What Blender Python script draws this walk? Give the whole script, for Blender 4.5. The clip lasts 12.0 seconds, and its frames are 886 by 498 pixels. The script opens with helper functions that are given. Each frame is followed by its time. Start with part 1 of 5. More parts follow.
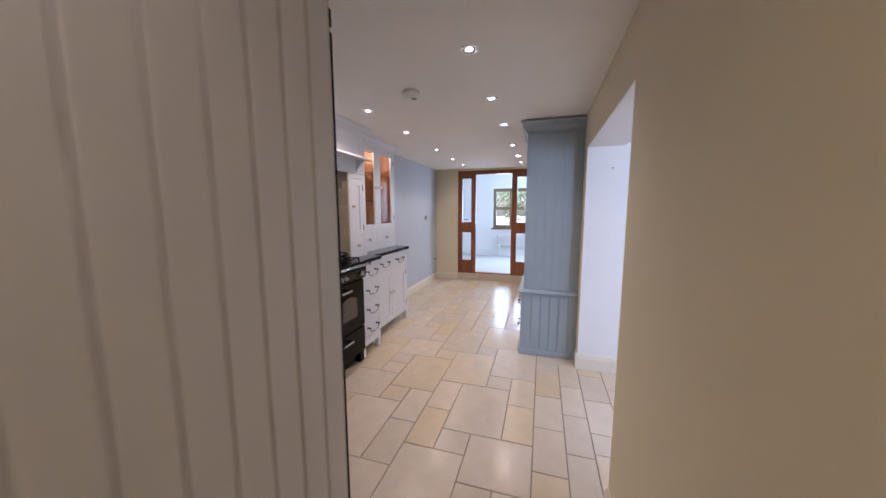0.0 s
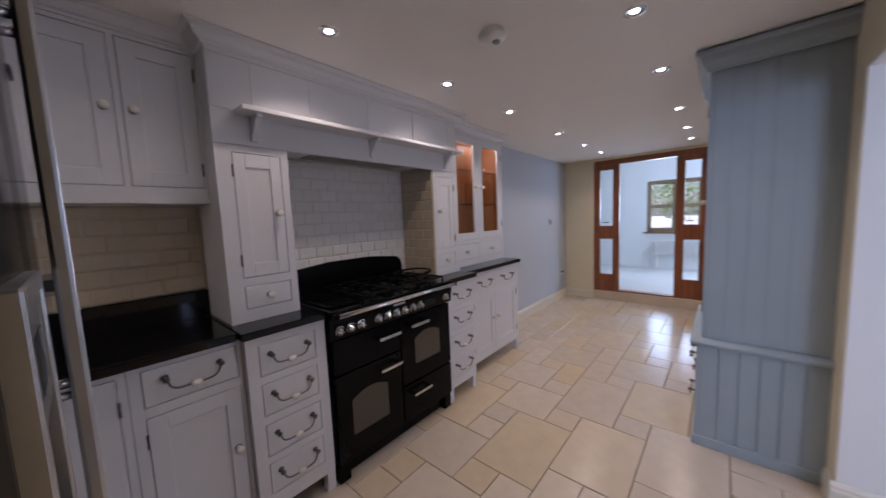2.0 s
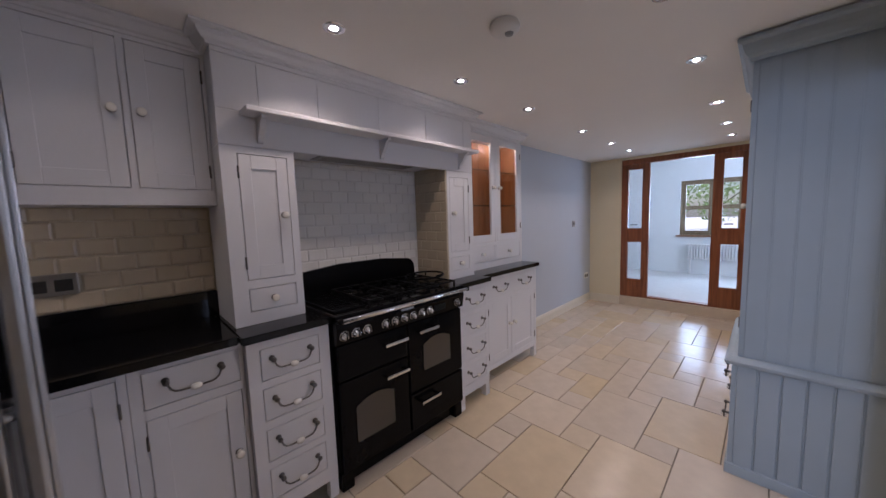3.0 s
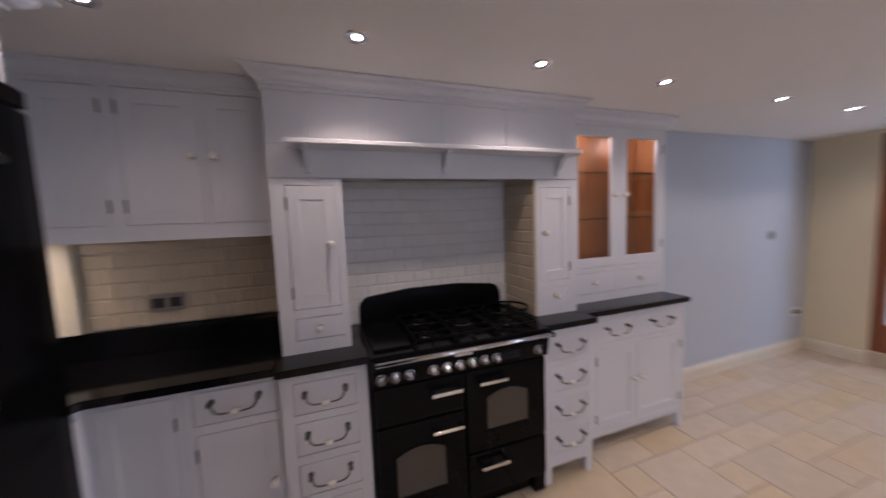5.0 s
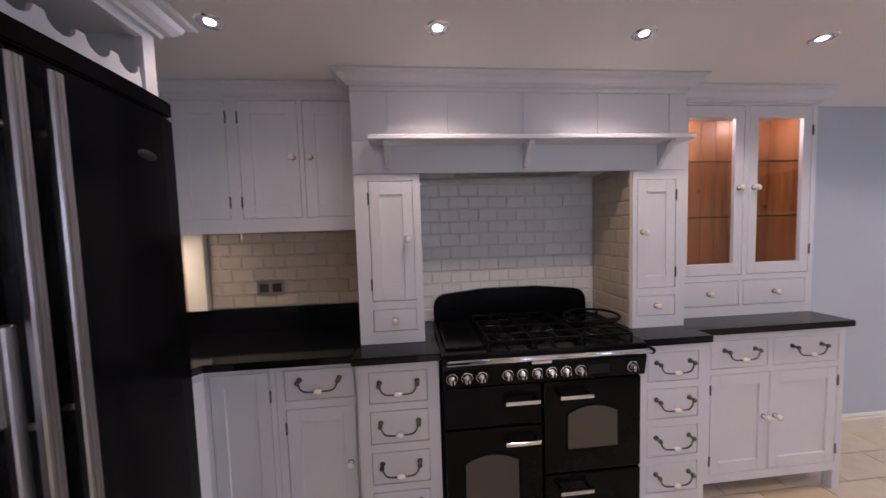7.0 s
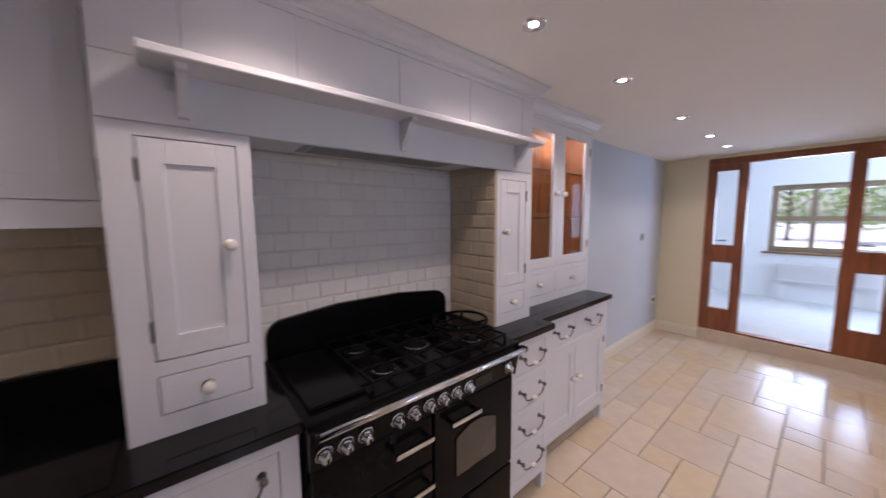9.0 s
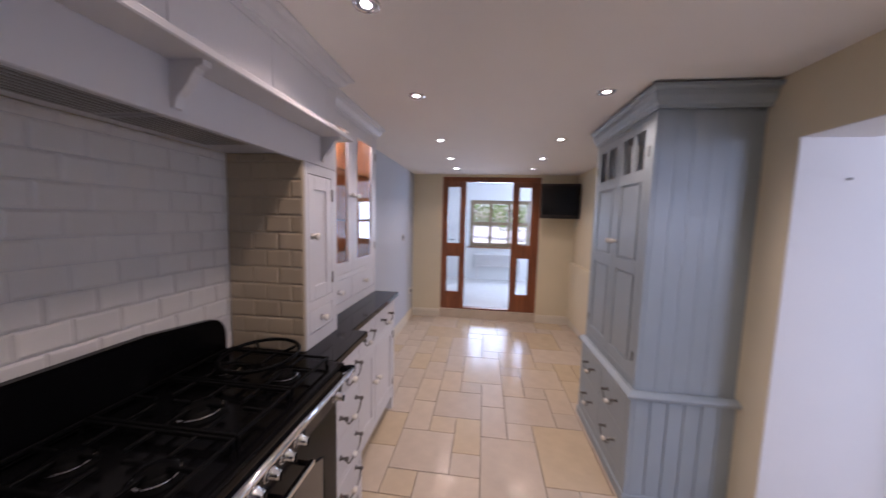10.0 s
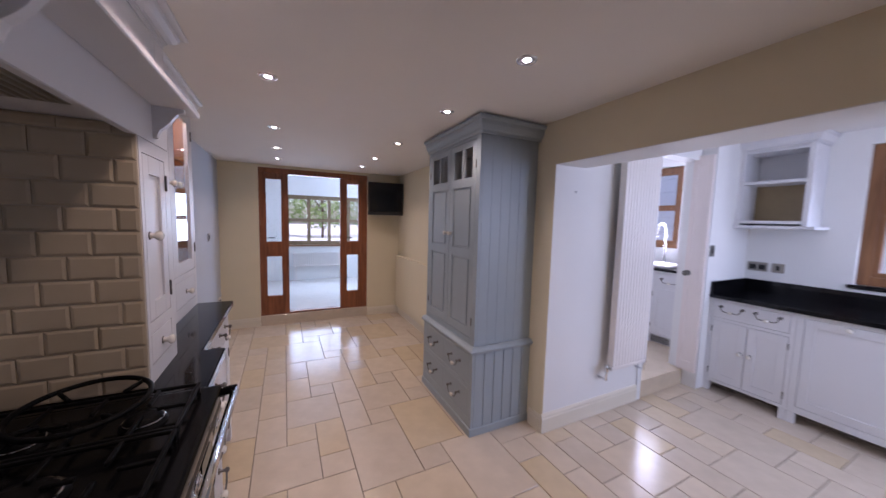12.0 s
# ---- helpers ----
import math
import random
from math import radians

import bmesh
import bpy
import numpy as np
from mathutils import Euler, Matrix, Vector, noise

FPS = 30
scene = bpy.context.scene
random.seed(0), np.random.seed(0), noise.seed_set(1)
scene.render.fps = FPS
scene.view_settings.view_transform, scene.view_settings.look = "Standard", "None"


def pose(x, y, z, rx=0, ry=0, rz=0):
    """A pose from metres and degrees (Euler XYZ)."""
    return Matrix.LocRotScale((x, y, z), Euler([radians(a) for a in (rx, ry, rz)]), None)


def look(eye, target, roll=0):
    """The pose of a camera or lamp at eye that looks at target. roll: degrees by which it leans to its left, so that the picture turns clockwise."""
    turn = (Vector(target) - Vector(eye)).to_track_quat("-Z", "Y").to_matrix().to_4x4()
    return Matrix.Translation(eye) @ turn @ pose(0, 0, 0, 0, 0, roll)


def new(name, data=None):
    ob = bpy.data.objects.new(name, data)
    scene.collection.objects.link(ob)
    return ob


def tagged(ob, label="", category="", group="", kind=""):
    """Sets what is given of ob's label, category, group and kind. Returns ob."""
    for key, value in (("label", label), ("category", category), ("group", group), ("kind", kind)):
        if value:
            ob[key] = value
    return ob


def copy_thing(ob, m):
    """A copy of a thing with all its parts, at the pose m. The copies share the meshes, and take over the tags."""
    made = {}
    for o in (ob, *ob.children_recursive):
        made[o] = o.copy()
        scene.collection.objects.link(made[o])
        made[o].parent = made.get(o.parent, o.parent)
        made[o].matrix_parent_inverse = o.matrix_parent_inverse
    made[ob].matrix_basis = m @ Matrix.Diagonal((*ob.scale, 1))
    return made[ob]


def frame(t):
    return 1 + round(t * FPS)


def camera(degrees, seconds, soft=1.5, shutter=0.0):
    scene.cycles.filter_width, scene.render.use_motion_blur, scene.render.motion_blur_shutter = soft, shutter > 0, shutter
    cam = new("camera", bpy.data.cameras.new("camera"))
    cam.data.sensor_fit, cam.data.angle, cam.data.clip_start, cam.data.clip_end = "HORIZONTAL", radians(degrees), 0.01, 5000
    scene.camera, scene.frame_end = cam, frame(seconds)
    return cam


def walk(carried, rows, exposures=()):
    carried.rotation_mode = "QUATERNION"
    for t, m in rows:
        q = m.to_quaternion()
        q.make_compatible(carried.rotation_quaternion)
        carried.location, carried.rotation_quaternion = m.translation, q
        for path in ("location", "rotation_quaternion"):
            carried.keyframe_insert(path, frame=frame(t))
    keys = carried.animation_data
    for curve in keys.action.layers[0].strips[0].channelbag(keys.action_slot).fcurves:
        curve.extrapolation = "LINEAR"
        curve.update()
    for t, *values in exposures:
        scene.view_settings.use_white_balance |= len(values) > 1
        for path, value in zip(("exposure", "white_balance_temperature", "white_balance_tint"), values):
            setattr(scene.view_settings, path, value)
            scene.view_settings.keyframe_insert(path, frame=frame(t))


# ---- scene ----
cam = camera(108.2, 12.0, shutter=0.5)
PATH = [
    (0, (1.557, -1.669, 1.384), (0.97, 0.228, 1.145), -0.1),
    (0.5, (1.519, -1.424, 1.366), (0.898, 0.464, 1.139), -1.0),
    (1, (1.535, -1.187, 1.398), (0.851, 0.679, 1.167), -0.5),
    (1.5, (1.486, -0.992, 1.408), (0.629, 0.8, 1.174), -1.7),
    (2, (1.474, -0.855, 1.37), (0.165, 0.645, 1.181), -2.4),
    (2.5, (1.491, -0.817, 1.356), (0.083, 0.591, 1.171), -2.0),
    (4.5, (1.397, -0.316, 1.562), (-0.106, 0.983, 1.328), -0.8),
    (5, (1.42, -0.193, 1.512), (-0.463, 0.458, 1.342), -2.3),
    (5.5, (1.425, -0.169, 1.438), (-0.555, 0.097, 1.338), -2.3),
    (6, (1.413, -0.153, 1.438), (-0.581, -0.038, 1.338), -2.2),
    (6.5, (1.398, -0.142, 1.458), (-0.596, -0.051, 1.346), -1.9),
    (8.5, (1.076, -0.342, 1.476), (-0.654, 0.647, 1.297), -0.6),
    (9, (0.919, -0.305, 1.5), (-0.617, 0.96, 1.301), -0.4),
    (9.5, (0.776, -0.275, 1.51), (-0.274, 1.413, 1.296), 0.4),
    (10, (0.587, -0.318, 1.51), (0.336, 1.658, 1.325), 1.5),
    (10.5, (0.49, -0.292, 1.484), (0.58, 1.696, 1.293), 1.4),
    (11, (0.418, -0.231, 1.48), (0.811, 1.72, 1.288), 1.3),
    (11.5, (0.365, -0.27, 1.491), (1.034, 1.606, 1.313), 1.5),
    (12, (0.254, -0.387, 1.495), (1.137, 1.4, 1.321), 1.5),
]
EXPOSURES = [(0.0, 0.45, 5650, 26), (0.5, 0.30, 5650, 26), (1.0, 0.12, 5650, 28), (2.0, -0.10, 5600, 28), (2.5, -0.12, 5600, 28), (4.5, -0.04, 5600, 28), (5.0, 0.05, 5700, 30), (5.5, 0.15, 5750, 32), (6.5, 0.27, 5750, 32),
             (8.5, 0.37, 5700, 31), (9.5, 0.30, 5700, 32), (10.5, 0.02, 5900, 35), (12.0, -0.05, 5750, 35)]
walk(cam, [(t, look(eye, target, roll)) for t, eye, target, roll in PATH], EXPOSURES)

# ---- world and light ----
world = bpy.data.worlds.new("world")
scene.world = world
world.use_nodes = True
wn = world.node_tree
sky = wn.nodes.new("ShaderNodeTexSky")
sky.sky_type, sky.sun_disc = "NISHITA", False
sky.sun_elevation, sky.sun_rotation = radians(68), radians(180)
wn.nodes["Background"].inputs["Strength"].default_value = 0.12
wn.links.new(sky.outputs[0], wn.nodes["Background"].inputs[0])


def area(name, m, sx, sy, power, col=(1, 1, 1)):
    la = bpy.data.lights.new(name, "AREA")
    la.shape, la.size, la.size_y, la.energy, la.color = "RECTANGLE", sx, sy, power, col
    ob = new(name, la)
    ob.matrix_world = m
    return ob


scene.view_settings.exposure = 0.0
LAMP = 10.5
LAMPCOL = (1.0, 0.82, 0.59)
CABLAMP = 0.65
DAY = (0.74, 0.87, 1.0)
area("window_light_sunroom", pose(1.15, 7.37, 1.45, -90, 0, 0), 1.75, 1.05, 55, (0.66, 0.87, 1.0))
# helper lamp from the side, added to make the sunroom brighter
area("window_light_sunroom_side", pose(2.88, 6.1, 1.55, 0, 90, 0), 1.2, 1.5, 42, (0.66, 0.87, 1.0))
area("window_light_scullery", pose(4.34, -0.24, 1.58, 0, 62, 0), 1.0, 1.05, 16, DAY)
# helper lamp on the unseen south side, added to brighten the scullery
area("window_light_scullery_south", pose(3.15, -1.28, 1.55, 62, 0, 0), 1.0, 1.0, 23, DAY)
area("window_light_washroom", pose(4.68, 2.24, 1.6, 0, 90, 0), 0.9, 0.55, 32, (0.86, 0.93, 1.0))
sun = bpy.data.lights.new("sun", "SUN")
sun.energy, sun.angle, sun.color = 5.0, radians(0.5), (1.0, 0.96, 0.9)
so = new("sun", sun)
so.matrix_world = pose(0, 0, 10, 22, 0, 0)


# ---- materials ----
def mat(name, col, rough=0.5, metal=0.0, var=0.0, scale=8.0, bump=0.0, bscale=60.0, spec=0.5, coat=0.0, obj=0.0, tint=None):
    """A procedural surface: colour with two scales of variation, roughness and a fine bump."""
    m = bpy.data.materials.new(name)
    m.use_nodes = True
    nt = m.node_tree
    b = nt.nodes["Principled BSDF"]
    b.inputs["Base Color"].default_value = (*col, 1)
    b.inputs["Roughness"].default_value = rough
    b.inputs["Metallic"].default_value = metal
    b.inputs["Specular IOR Level"].default_value = spec
    b.inputs["Coat Weight"].default_value = coat
    tc = nt.nodes.new("ShaderNodeTexCoord")
    if var > 0:
        n1 = nt.nodes.new("ShaderNodeTexNoise")
        n1.inputs["Scale"].default_value, n1.inputs["Detail"].default_value = scale * 0.2, 4
        n2 = nt.nodes.new("ShaderNodeTexNoise")
        n2.inputs["Scale"].default_value, n2.inputs["Detail"].default_value = scale, 6
        nt.links.new(tc.outputs["Object"], n1.inputs["Vector"])
        nt.links.new(tc.outputs["Object"], n2.inputs["Vector"])
        add = nt.nodes.new("ShaderNodeMath")
        add.operation = "ADD"
        nt.links.new(n1.outputs["Fac"], add.inputs[0])
        nt.links.new(n2.outputs["Fac"], add.inputs[1])
        mr = nt.nodes.new("ShaderNodeMapRange")
        mr.inputs["From Min"].default_value, mr.inputs["From Max"].default_value = 0.6, 1.4
        mr.inputs["To Min"].default_value, mr.inputs["To Max"].default_value = 1 - var, 1 + var
        nt.links.new(add.outputs[0], mr.inputs["Value"])
        fac = mr.outputs[0]
        if obj > 0:
            oi = nt.nodes.new("ShaderNodeObjectInfo")
            mo = nt.nodes.new("ShaderNodeMapRange")
            mo.inputs["To Min"].default_value, mo.inputs["To Max"].default_value = 1 - obj, 1 + obj
            nt.links.new(oi.outputs["Random"], mo.inputs["Value"])
            mu = nt.nodes.new("ShaderNodeMath")
            mu.operation = "MULTIPLY"
            nt.links.new(fac, mu.inputs[0])
            nt.links.new(mo.outputs[0], mu.inputs[1])
            fac = mu.outputs[0]
        vm = nt.nodes.new("ShaderNodeVectorMath")
        vm.operation = "SCALE"
        vm.inputs[0].default_value = col
        nt.links.new(fac, vm.inputs["Scale"])
        out = vm.outputs[0]
        if tint:
            oj = nt.nodes.new("ShaderNodeObjectInfo")
            mt = nt.nodes.new("ShaderNodeMapRange")
            mt.inputs["From Min"].default_value = 0.55
            nt.links.new(oj.outputs["Random"], mt.inputs["Value"])
            sc = nt.nodes.new("ShaderNodeVectorMath")
            sc.operation = "SCALE"
            sc.inputs[0].default_value = [c - 1 for c in tint]
            nt.links.new(mt.outputs[0], sc.inputs["Scale"])
            ad = nt.nodes.new("ShaderNodeVectorMath")
            ad.operation = "ADD"
            ad.inputs[1].default_value = (1, 1, 1)
            nt.links.new(sc.outputs[0], ad.inputs[0])
            ml = nt.nodes.new("ShaderNodeVectorMath")
            ml.operation = "MULTIPLY"
            nt.links.new(out, ml.inputs[0])
            nt.links.new(ad.outputs[0], ml.inputs[1])
            out = ml.outputs[0]
        nt.links.new(out, b.inputs["Base Color"])
        rr = nt.nodes.new("ShaderNodeMapRange")
        rr.inputs["From Min"].default_value, rr.inputs["From Max"].default_value = 0.3, 0.7
        rr.inputs["To Min"].default_value, rr.inputs["To Max"].default_value = rough * 0.85, min(1, rough * 1.15)
        nt.links.new(n2.outputs["Fac"], rr.inputs["Value"])
        nt.links.new(rr.outputs[0], b.inputs["Roughness"])
    if bump > 0:
        n3 = nt.nodes.new("ShaderNodeTexNoise")
        n3.inputs["Scale"].default_value, n3.inputs["Detail"].default_value = bscale, 5
        nt.links.new(tc.outputs["Object"], n3.inputs["Vector"])
        bp = nt.nodes.new("ShaderNodeBump")
        bp.inputs["Strength"].default_value, bp.inputs["Distance"].default_value = bump, 0.002
        nt.links.new(n3.outputs["Fac"], bp.inputs["Height"])
        nt.links.new(bp.outputs[0], b.inputs["Normal"])
    return m


def wood(name, dark, light, rough=0.4, axis="Z", scale=1.0, knots=False):
    """Grained wood along one axis."""
    m = mat(name, light, rough)
    nt = m.node_tree
    b = nt.nodes["Principled BSDF"]
    tc = nt.nodes.new("ShaderNodeTexCoord")
    mp = nt.nodes.new("ShaderNodeMapping")
    s = [22 * scale] * 3
    s["XYZ".index(axis)] = 1.6 * scale
    mp.inputs["Scale"].default_value = s
    n = nt.nodes.new("ShaderNodeTexNoise")
    n.inputs["Scale"].default_value, n.inputs["Detail"].default_value, n.inputs["Distortion"].default_value = 1.5, 8, 0.6
    r = nt.nodes.new("ShaderNodeValToRGB")
    r.color_ramp.elements[0].position, r.color_ramp.elements[1].position = 0.3, 0.7
    r.color_ramp.elements[0].color, r.color_ramp.elements[1].color = (*dark, 1), (*light, 1)
    nt.links.new(tc.outputs["Object"], mp.inputs[0])
    nt.links.new(mp.outputs[0], n.inputs["Vector"])
    nt.links.new(n.outputs["Fac"], r.inputs[0])
    out = r.outputs[0]
    if knots:
        v = nt.nodes.new("ShaderNodeTexVoronoi")
        v.inputs["Scale"].default_value = 9
        nt.links.new(tc.outputs["Object"], v.inputs["Vector"])
        r2 = nt.nodes.new("ShaderNodeValToRGB")
        r2.color_ramp.elements[0].position, r2.color_ramp.elements[1].position = 0.06, 0.13
        r2.color_ramp.elements[0].color = (*[c * 0.4 for c in dark], 1)
        r2.color_ramp.elements[1].color = (1, 1, 1, 1)
        mx = nt.nodes.new("ShaderNodeVectorMath")
        mx.operation = "MULTIPLY"
        nt.links.new(v.outputs["Distance"], r2.inputs[0])
        nt.links.new(out, mx.inputs[0])
        nt.links.new(r2.outputs[0], mx.inputs[1])
        out = mx.outputs[0]
    nt.links.new(out, b.inputs["Base Color"])
    return m


def glow(name, col, strength):
    m = bpy.data.materials.new(name)
    m.use_nodes = True
    b = m.node_tree.nodes["Principled BSDF"]
    b.inputs["Emission Color"].default_value = (*col, 1)
    b.inputs["Emission Strength"].default_value = strength
    b.inputs["Base Color"].default_value = (*col, 1)
    return m


def glass(name, tint=(1, 1, 1), rough=0.0):
    """A clear pane: mostly see-through with a gloss that grows at grazing angles."""
    m = bpy.data.materials.new(name)
    m.use_nodes = True
    nt = m.node_tree
    nt.nodes.remove(nt.nodes["Principled BSDF"])
    t = nt.nodes.new("ShaderNodeBsdfTransparent")
    t.inputs[0].default_value = (*tint, 1)
    g = nt.nodes.new("ShaderNodeBsdfGlossy")
    g.inputs["Roughness"].default_value = rough
    lw = nt.nodes.new("ShaderNodeLayerWeight")
    lw.inputs[0].default_value = 0.5
    pw = nt.nodes.new("ShaderNodeMath")
    pw.operation = "POWER"
    pw.inputs[1].default_value = 4.0
    nt.links.new(lw.outputs["Facing"], pw.inputs[0])
    f = nt.nodes.new("ShaderNodeMath")
    f.operation = "MULTIPLY_ADD"
    f.inputs[1].default_value, f.inputs[2].default_value = 0.55, 0.03
    nt.links.new(pw.outputs[0], f.inputs[0])
    mx = nt.nodes.new("ShaderNodeMixShader")
    nt.links.new(f.outputs[0], mx.inputs[0])
    nt.links.new(t.outputs[0], mx.inputs[1])
    nt.links.new(g.outputs[0], mx.inputs[2])
    nt.links.new(mx.outputs[0], nt.nodes["Material Output"].inputs[0])
    return m


CREAM = mat("cream_wall_paint", (0.76, 0.69, 0.51), 0.75, var=0.03, scale=5, bump=0.15, bscale=220)
WHITE = mat("white_wall_paint", (0.80, 0.80, 0.79), 0.75, var=0.02, scale=5, bump=0.12, bscale=220)
BLUE = mat("pale_blue_wall_paint", (0.51, 0.555, 0.63), 0.7, var=0.03, scale=5, bump=0.12, bscale=220)
CEIL = mat("ceiling_paint", (0.88, 0.855, 0.82), 0.85, var=0.02, scale=4, bump=0.1, bscale=160)
CAB = mat("pale_grey_cabinet_paint", (0.70, 0.70, 0.72), 0.42, var=0.02, scale=9, bump=0.08, bscale=120)
DUCK = mat("duck_egg_blue_paint", (0.325, 0.385, 0.425), 0.4, var=0.04, scale=9, bump=0.08, bscale=120)
TRIM = mat("cream_gloss_trim", (0.74, 0.69, 0.58), 0.35, var=0.02)
GRANITE = mat("black_granite", (0.006, 0.006, 0.007), 0.08, var=0.6, scale=300, spec=0.3)
ENAMEL = mat("black_enamel", (0.004, 0.004, 0.0045), 0.16, var=0.2, scale=20, spec=0.10)
IRON = mat("cast_iron", (0.003, 0.003, 0.003), 0.5, spec=0.09, var=0.3, scale=80, bump=0.3, bscale=300)
CHROME = mat("chrome", (0.75, 0.75, 0.76), 0.12, 1.0, var=0.03, scale=40)
STEEL = mat("brushed_steel", (0.46, 0.455, 0.45), 0.33, 1.0, var=0.06, scale=50)
NICKEL = mat("satin_nickel", (0.34, 0.32, 0.29), 0.42, 1.0, var=0.05, scale=40)
PEWTER = mat("dark_pewter", (0.16, 0.15, 0.14), 0.35, 1.0, var=0.2, scale=80)
CERAMIC = mat("ivory_ceramic", (0.82, 0.79, 0.72), 0.15, coat=0.4)
TILE = mat("limestone_tile", (0.62, 0.53, 0.42), 0.20, var=0.10, scale=10, bump=0.10, bscale=30, obj=0.10, tint=(0.87, 0.82, 0.68))
GROUT = mat("grey_grout", (0.22, 0.19, 0.16), 0.9, var=0.15, scale=30)
METRO = mat("white_metro_tile", (0.70, 0.68, 0.64), 0.25, var=0.02, obj=0.03, spec=0.3)
WGROUT = mat("white_grout", (0.62, 0.61, 0.60), 0.9, var=0.05, scale=60)
OAK = wood("red_brown_hardwood", (0.17, 0.055, 0.022), (0.33, 0.115, 0.045), 0.35)
WINOAK = wood("window_hardwood", (0.16, 0.07, 0.03), (0.30, 0.14, 0.06), 0.4)
PALEWOOD = wood("greyish_brown_wood", (0.16, 0.11, 0.06), (0.26, 0.19, 0.11), 0.45)
PINE = wood("orange_pine", (0.22, 0.078, 0.024), (0.43, 0.175, 0.056), 0.45, knots=True)
CARPET = mat("pale_carpet", (0.62, 0.60, 0.57), 0.95, var=0.06, scale=60, bump=0.8, bscale=400)
RADW = mat("white_radiator_enamel", (0.82, 0.78, 0.75), 0.35)
PLASTIC = mat("white_plastic", (0.80, 0.79, 0.76), 0.4)
DARK = mat("dark_void", (0.015, 0.014, 0.013), 0.7)
SCREEN = mat("black_screen", (0.006, 0.006, 0.007), 0.15)
GREYP = mat("grey_plastic", (0.30, 0.30, 0.31), 0.35)
GLASS = glass("clear_glass")
OVENGLASS = mat("oven_glass", (0.05, 0.042, 0.033), 0.06, coat=0.5)


# ---- building helpers ----
def box(bm, x0, x1, y0, y1, z0, z1, bev=0.0, seg=1):
    r = bmesh.ops.create_cube(bm, size=1.0)
    vs = r["verts"]
    for v in vs:
        v.co = Vector(((x0 + x1) / 2 + v.co.x * (x1 - x0), (y0 + y1) / 2 + v.co.y * (y1 - y0), (z0 + z1) / 2 + v.co.z * (z1 - z0)))
    if bev > 0:
        es = list({e for v in vs for e in v.link_edges})
        bmesh.ops.bevel(bm, geom=es, offset=bev, segments=seg, affect="EDGES", profile=0.6)
    return bm


def bmnew():
    return bmesh.new()


def boxes(*args, bev=0.0, seg=1):
    bm = bmesh.new()
    for a in args:
        box(bm, *a, bev=bev, seg=seg)
    return bm


def lathe(prof, segs=20, m=None):
    """A turned shape round z from (radius, z) pairs; m places it."""
    bm = bmesh.new()
    rings = []
    for r, z in prof:
        if r < 1e-6:
            rings.append([bm.verts.new((0, 0, z))])
        else:
            rings.append([bm.verts.new((r * math.cos(2 * math.pi * i / segs), r * math.sin(2 * math.pi * i / segs), z)) for i in range(segs)])
    for a, b in zip(rings, rings[1:]):
        for i in range(segs):
            j = (i + 1) % segs
            if len(a) == 1 and len(b) > 1:
                bm.faces.new((a[0], b[j], b[i]))
            elif len(b) == 1 and len(a) > 1:
                bm.faces.new((a[i], a[j], b[0]))
            elif len(a) > 1:
                bm.faces.new((a[i], a[j], b[j], b[i]))
    if m is not None:
        bm.transform(m)
    bmesh.ops.recalc_face_normals(bm, faces=bm.faces)
    for f in bm.faces:
        f.smooth = True
    return bm


def tube(points, rad, segs=10, closed=False):
    """A round bar along points."""
    bm = bmesh.new()
    pts = [Vector(p) for p in points]
    n = len(pts)
    rings = []
    up0 = None
    for i, p in enumerate(pts):
        a = pts[(i - 1) % n] if (i > 0 or closed) else p
        b = pts[(i + 1) % n] if (i < n - 1 or closed) else p
        d = (b - a).normalized()
        if up0 is None:
            up0 = Vector((0, 0, 1)) if abs(d.z) < 0.9 else Vector((1, 0, 0))
        u = d.cross(up0).normalized()
        v = u.cross(d).normalized()
        up0 = v
        rings.append([bm.verts.new(p + rad * (math.cos(2 * math.pi * k / segs) * u + math.sin(2 * math.pi * k / segs) * v)) for k in range(segs)])
    for i in range(n if closed else n - 1):
        a, b = rings[i], rings[(i + 1) % n]
        for k in range(segs):
            bm.faces.new((a[k], a[(k + 1) % segs], b[(k + 1) % segs], b[k]))
    if not closed:
        bm.faces.new(rings[0][::-1])
        bm.faces.new(rings[-1])
    bmesh.ops.recalc_face_normals(bm, faces=bm.faces)
    for f in bm.faces:
        f.smooth = True
    return bm


def extrude_profile(pts, axis, a, b):
    """A prism: a closed outline in the plane across axis, run from a to b along it."""
    bm = bmesh.new()

    def at(p, t):
        if axis == "x":
            return (t, p[0], p[1])
        if axis == "y":
            return (p[0], t, p[1])
        return (p[0], p[1], t)

    v0 = [bm.verts.new(at(p, a)) for p in pts]
    v1 = [bm.verts.new(at(p, b)) for p in pts]
    n = len(pts)
    bm.faces.new(v0)
    bm.faces.new(v1[::-1])
    for i in range(n):
        bm.faces.new((v0[i], v1[i], v1[(i + 1) % n], v0[(i + 1) % n]))
    bmesh.ops.recalc_face_normals(bm, faces=bm.faces)
    return bm


def join(*bms):
    out = bmesh.new()
    for b in bms:
        me = bpy.data.meshes.new("tmp")
        b.to_mesh(me)
        b.free()
        out.from_mesh(me)
        bpy.data.meshes.remove(me)
    return out


def mesh_of(name, bm, material):
    me = bpy.data.meshes.new(name)
    bm.to_mesh(me)
    bm.free()
    me.materials.append(material)
    return me


def part(name, bm, material, parent, label=""):
    ob = new(name, mesh_of(name, bm, material))
    ob.parent = parent
    if label:
        ob["label"] = label
    return ob


def thing(name, m, label, category, group=""):
    ob = new(name)
    ob.matrix_world = m
    return tagged(ob, label, category, group)


def struct(name, bm, material, label="", category="wall"):
    return tagged(new(name, mesh_of(name, bm, material)), label, category, "", "structure")


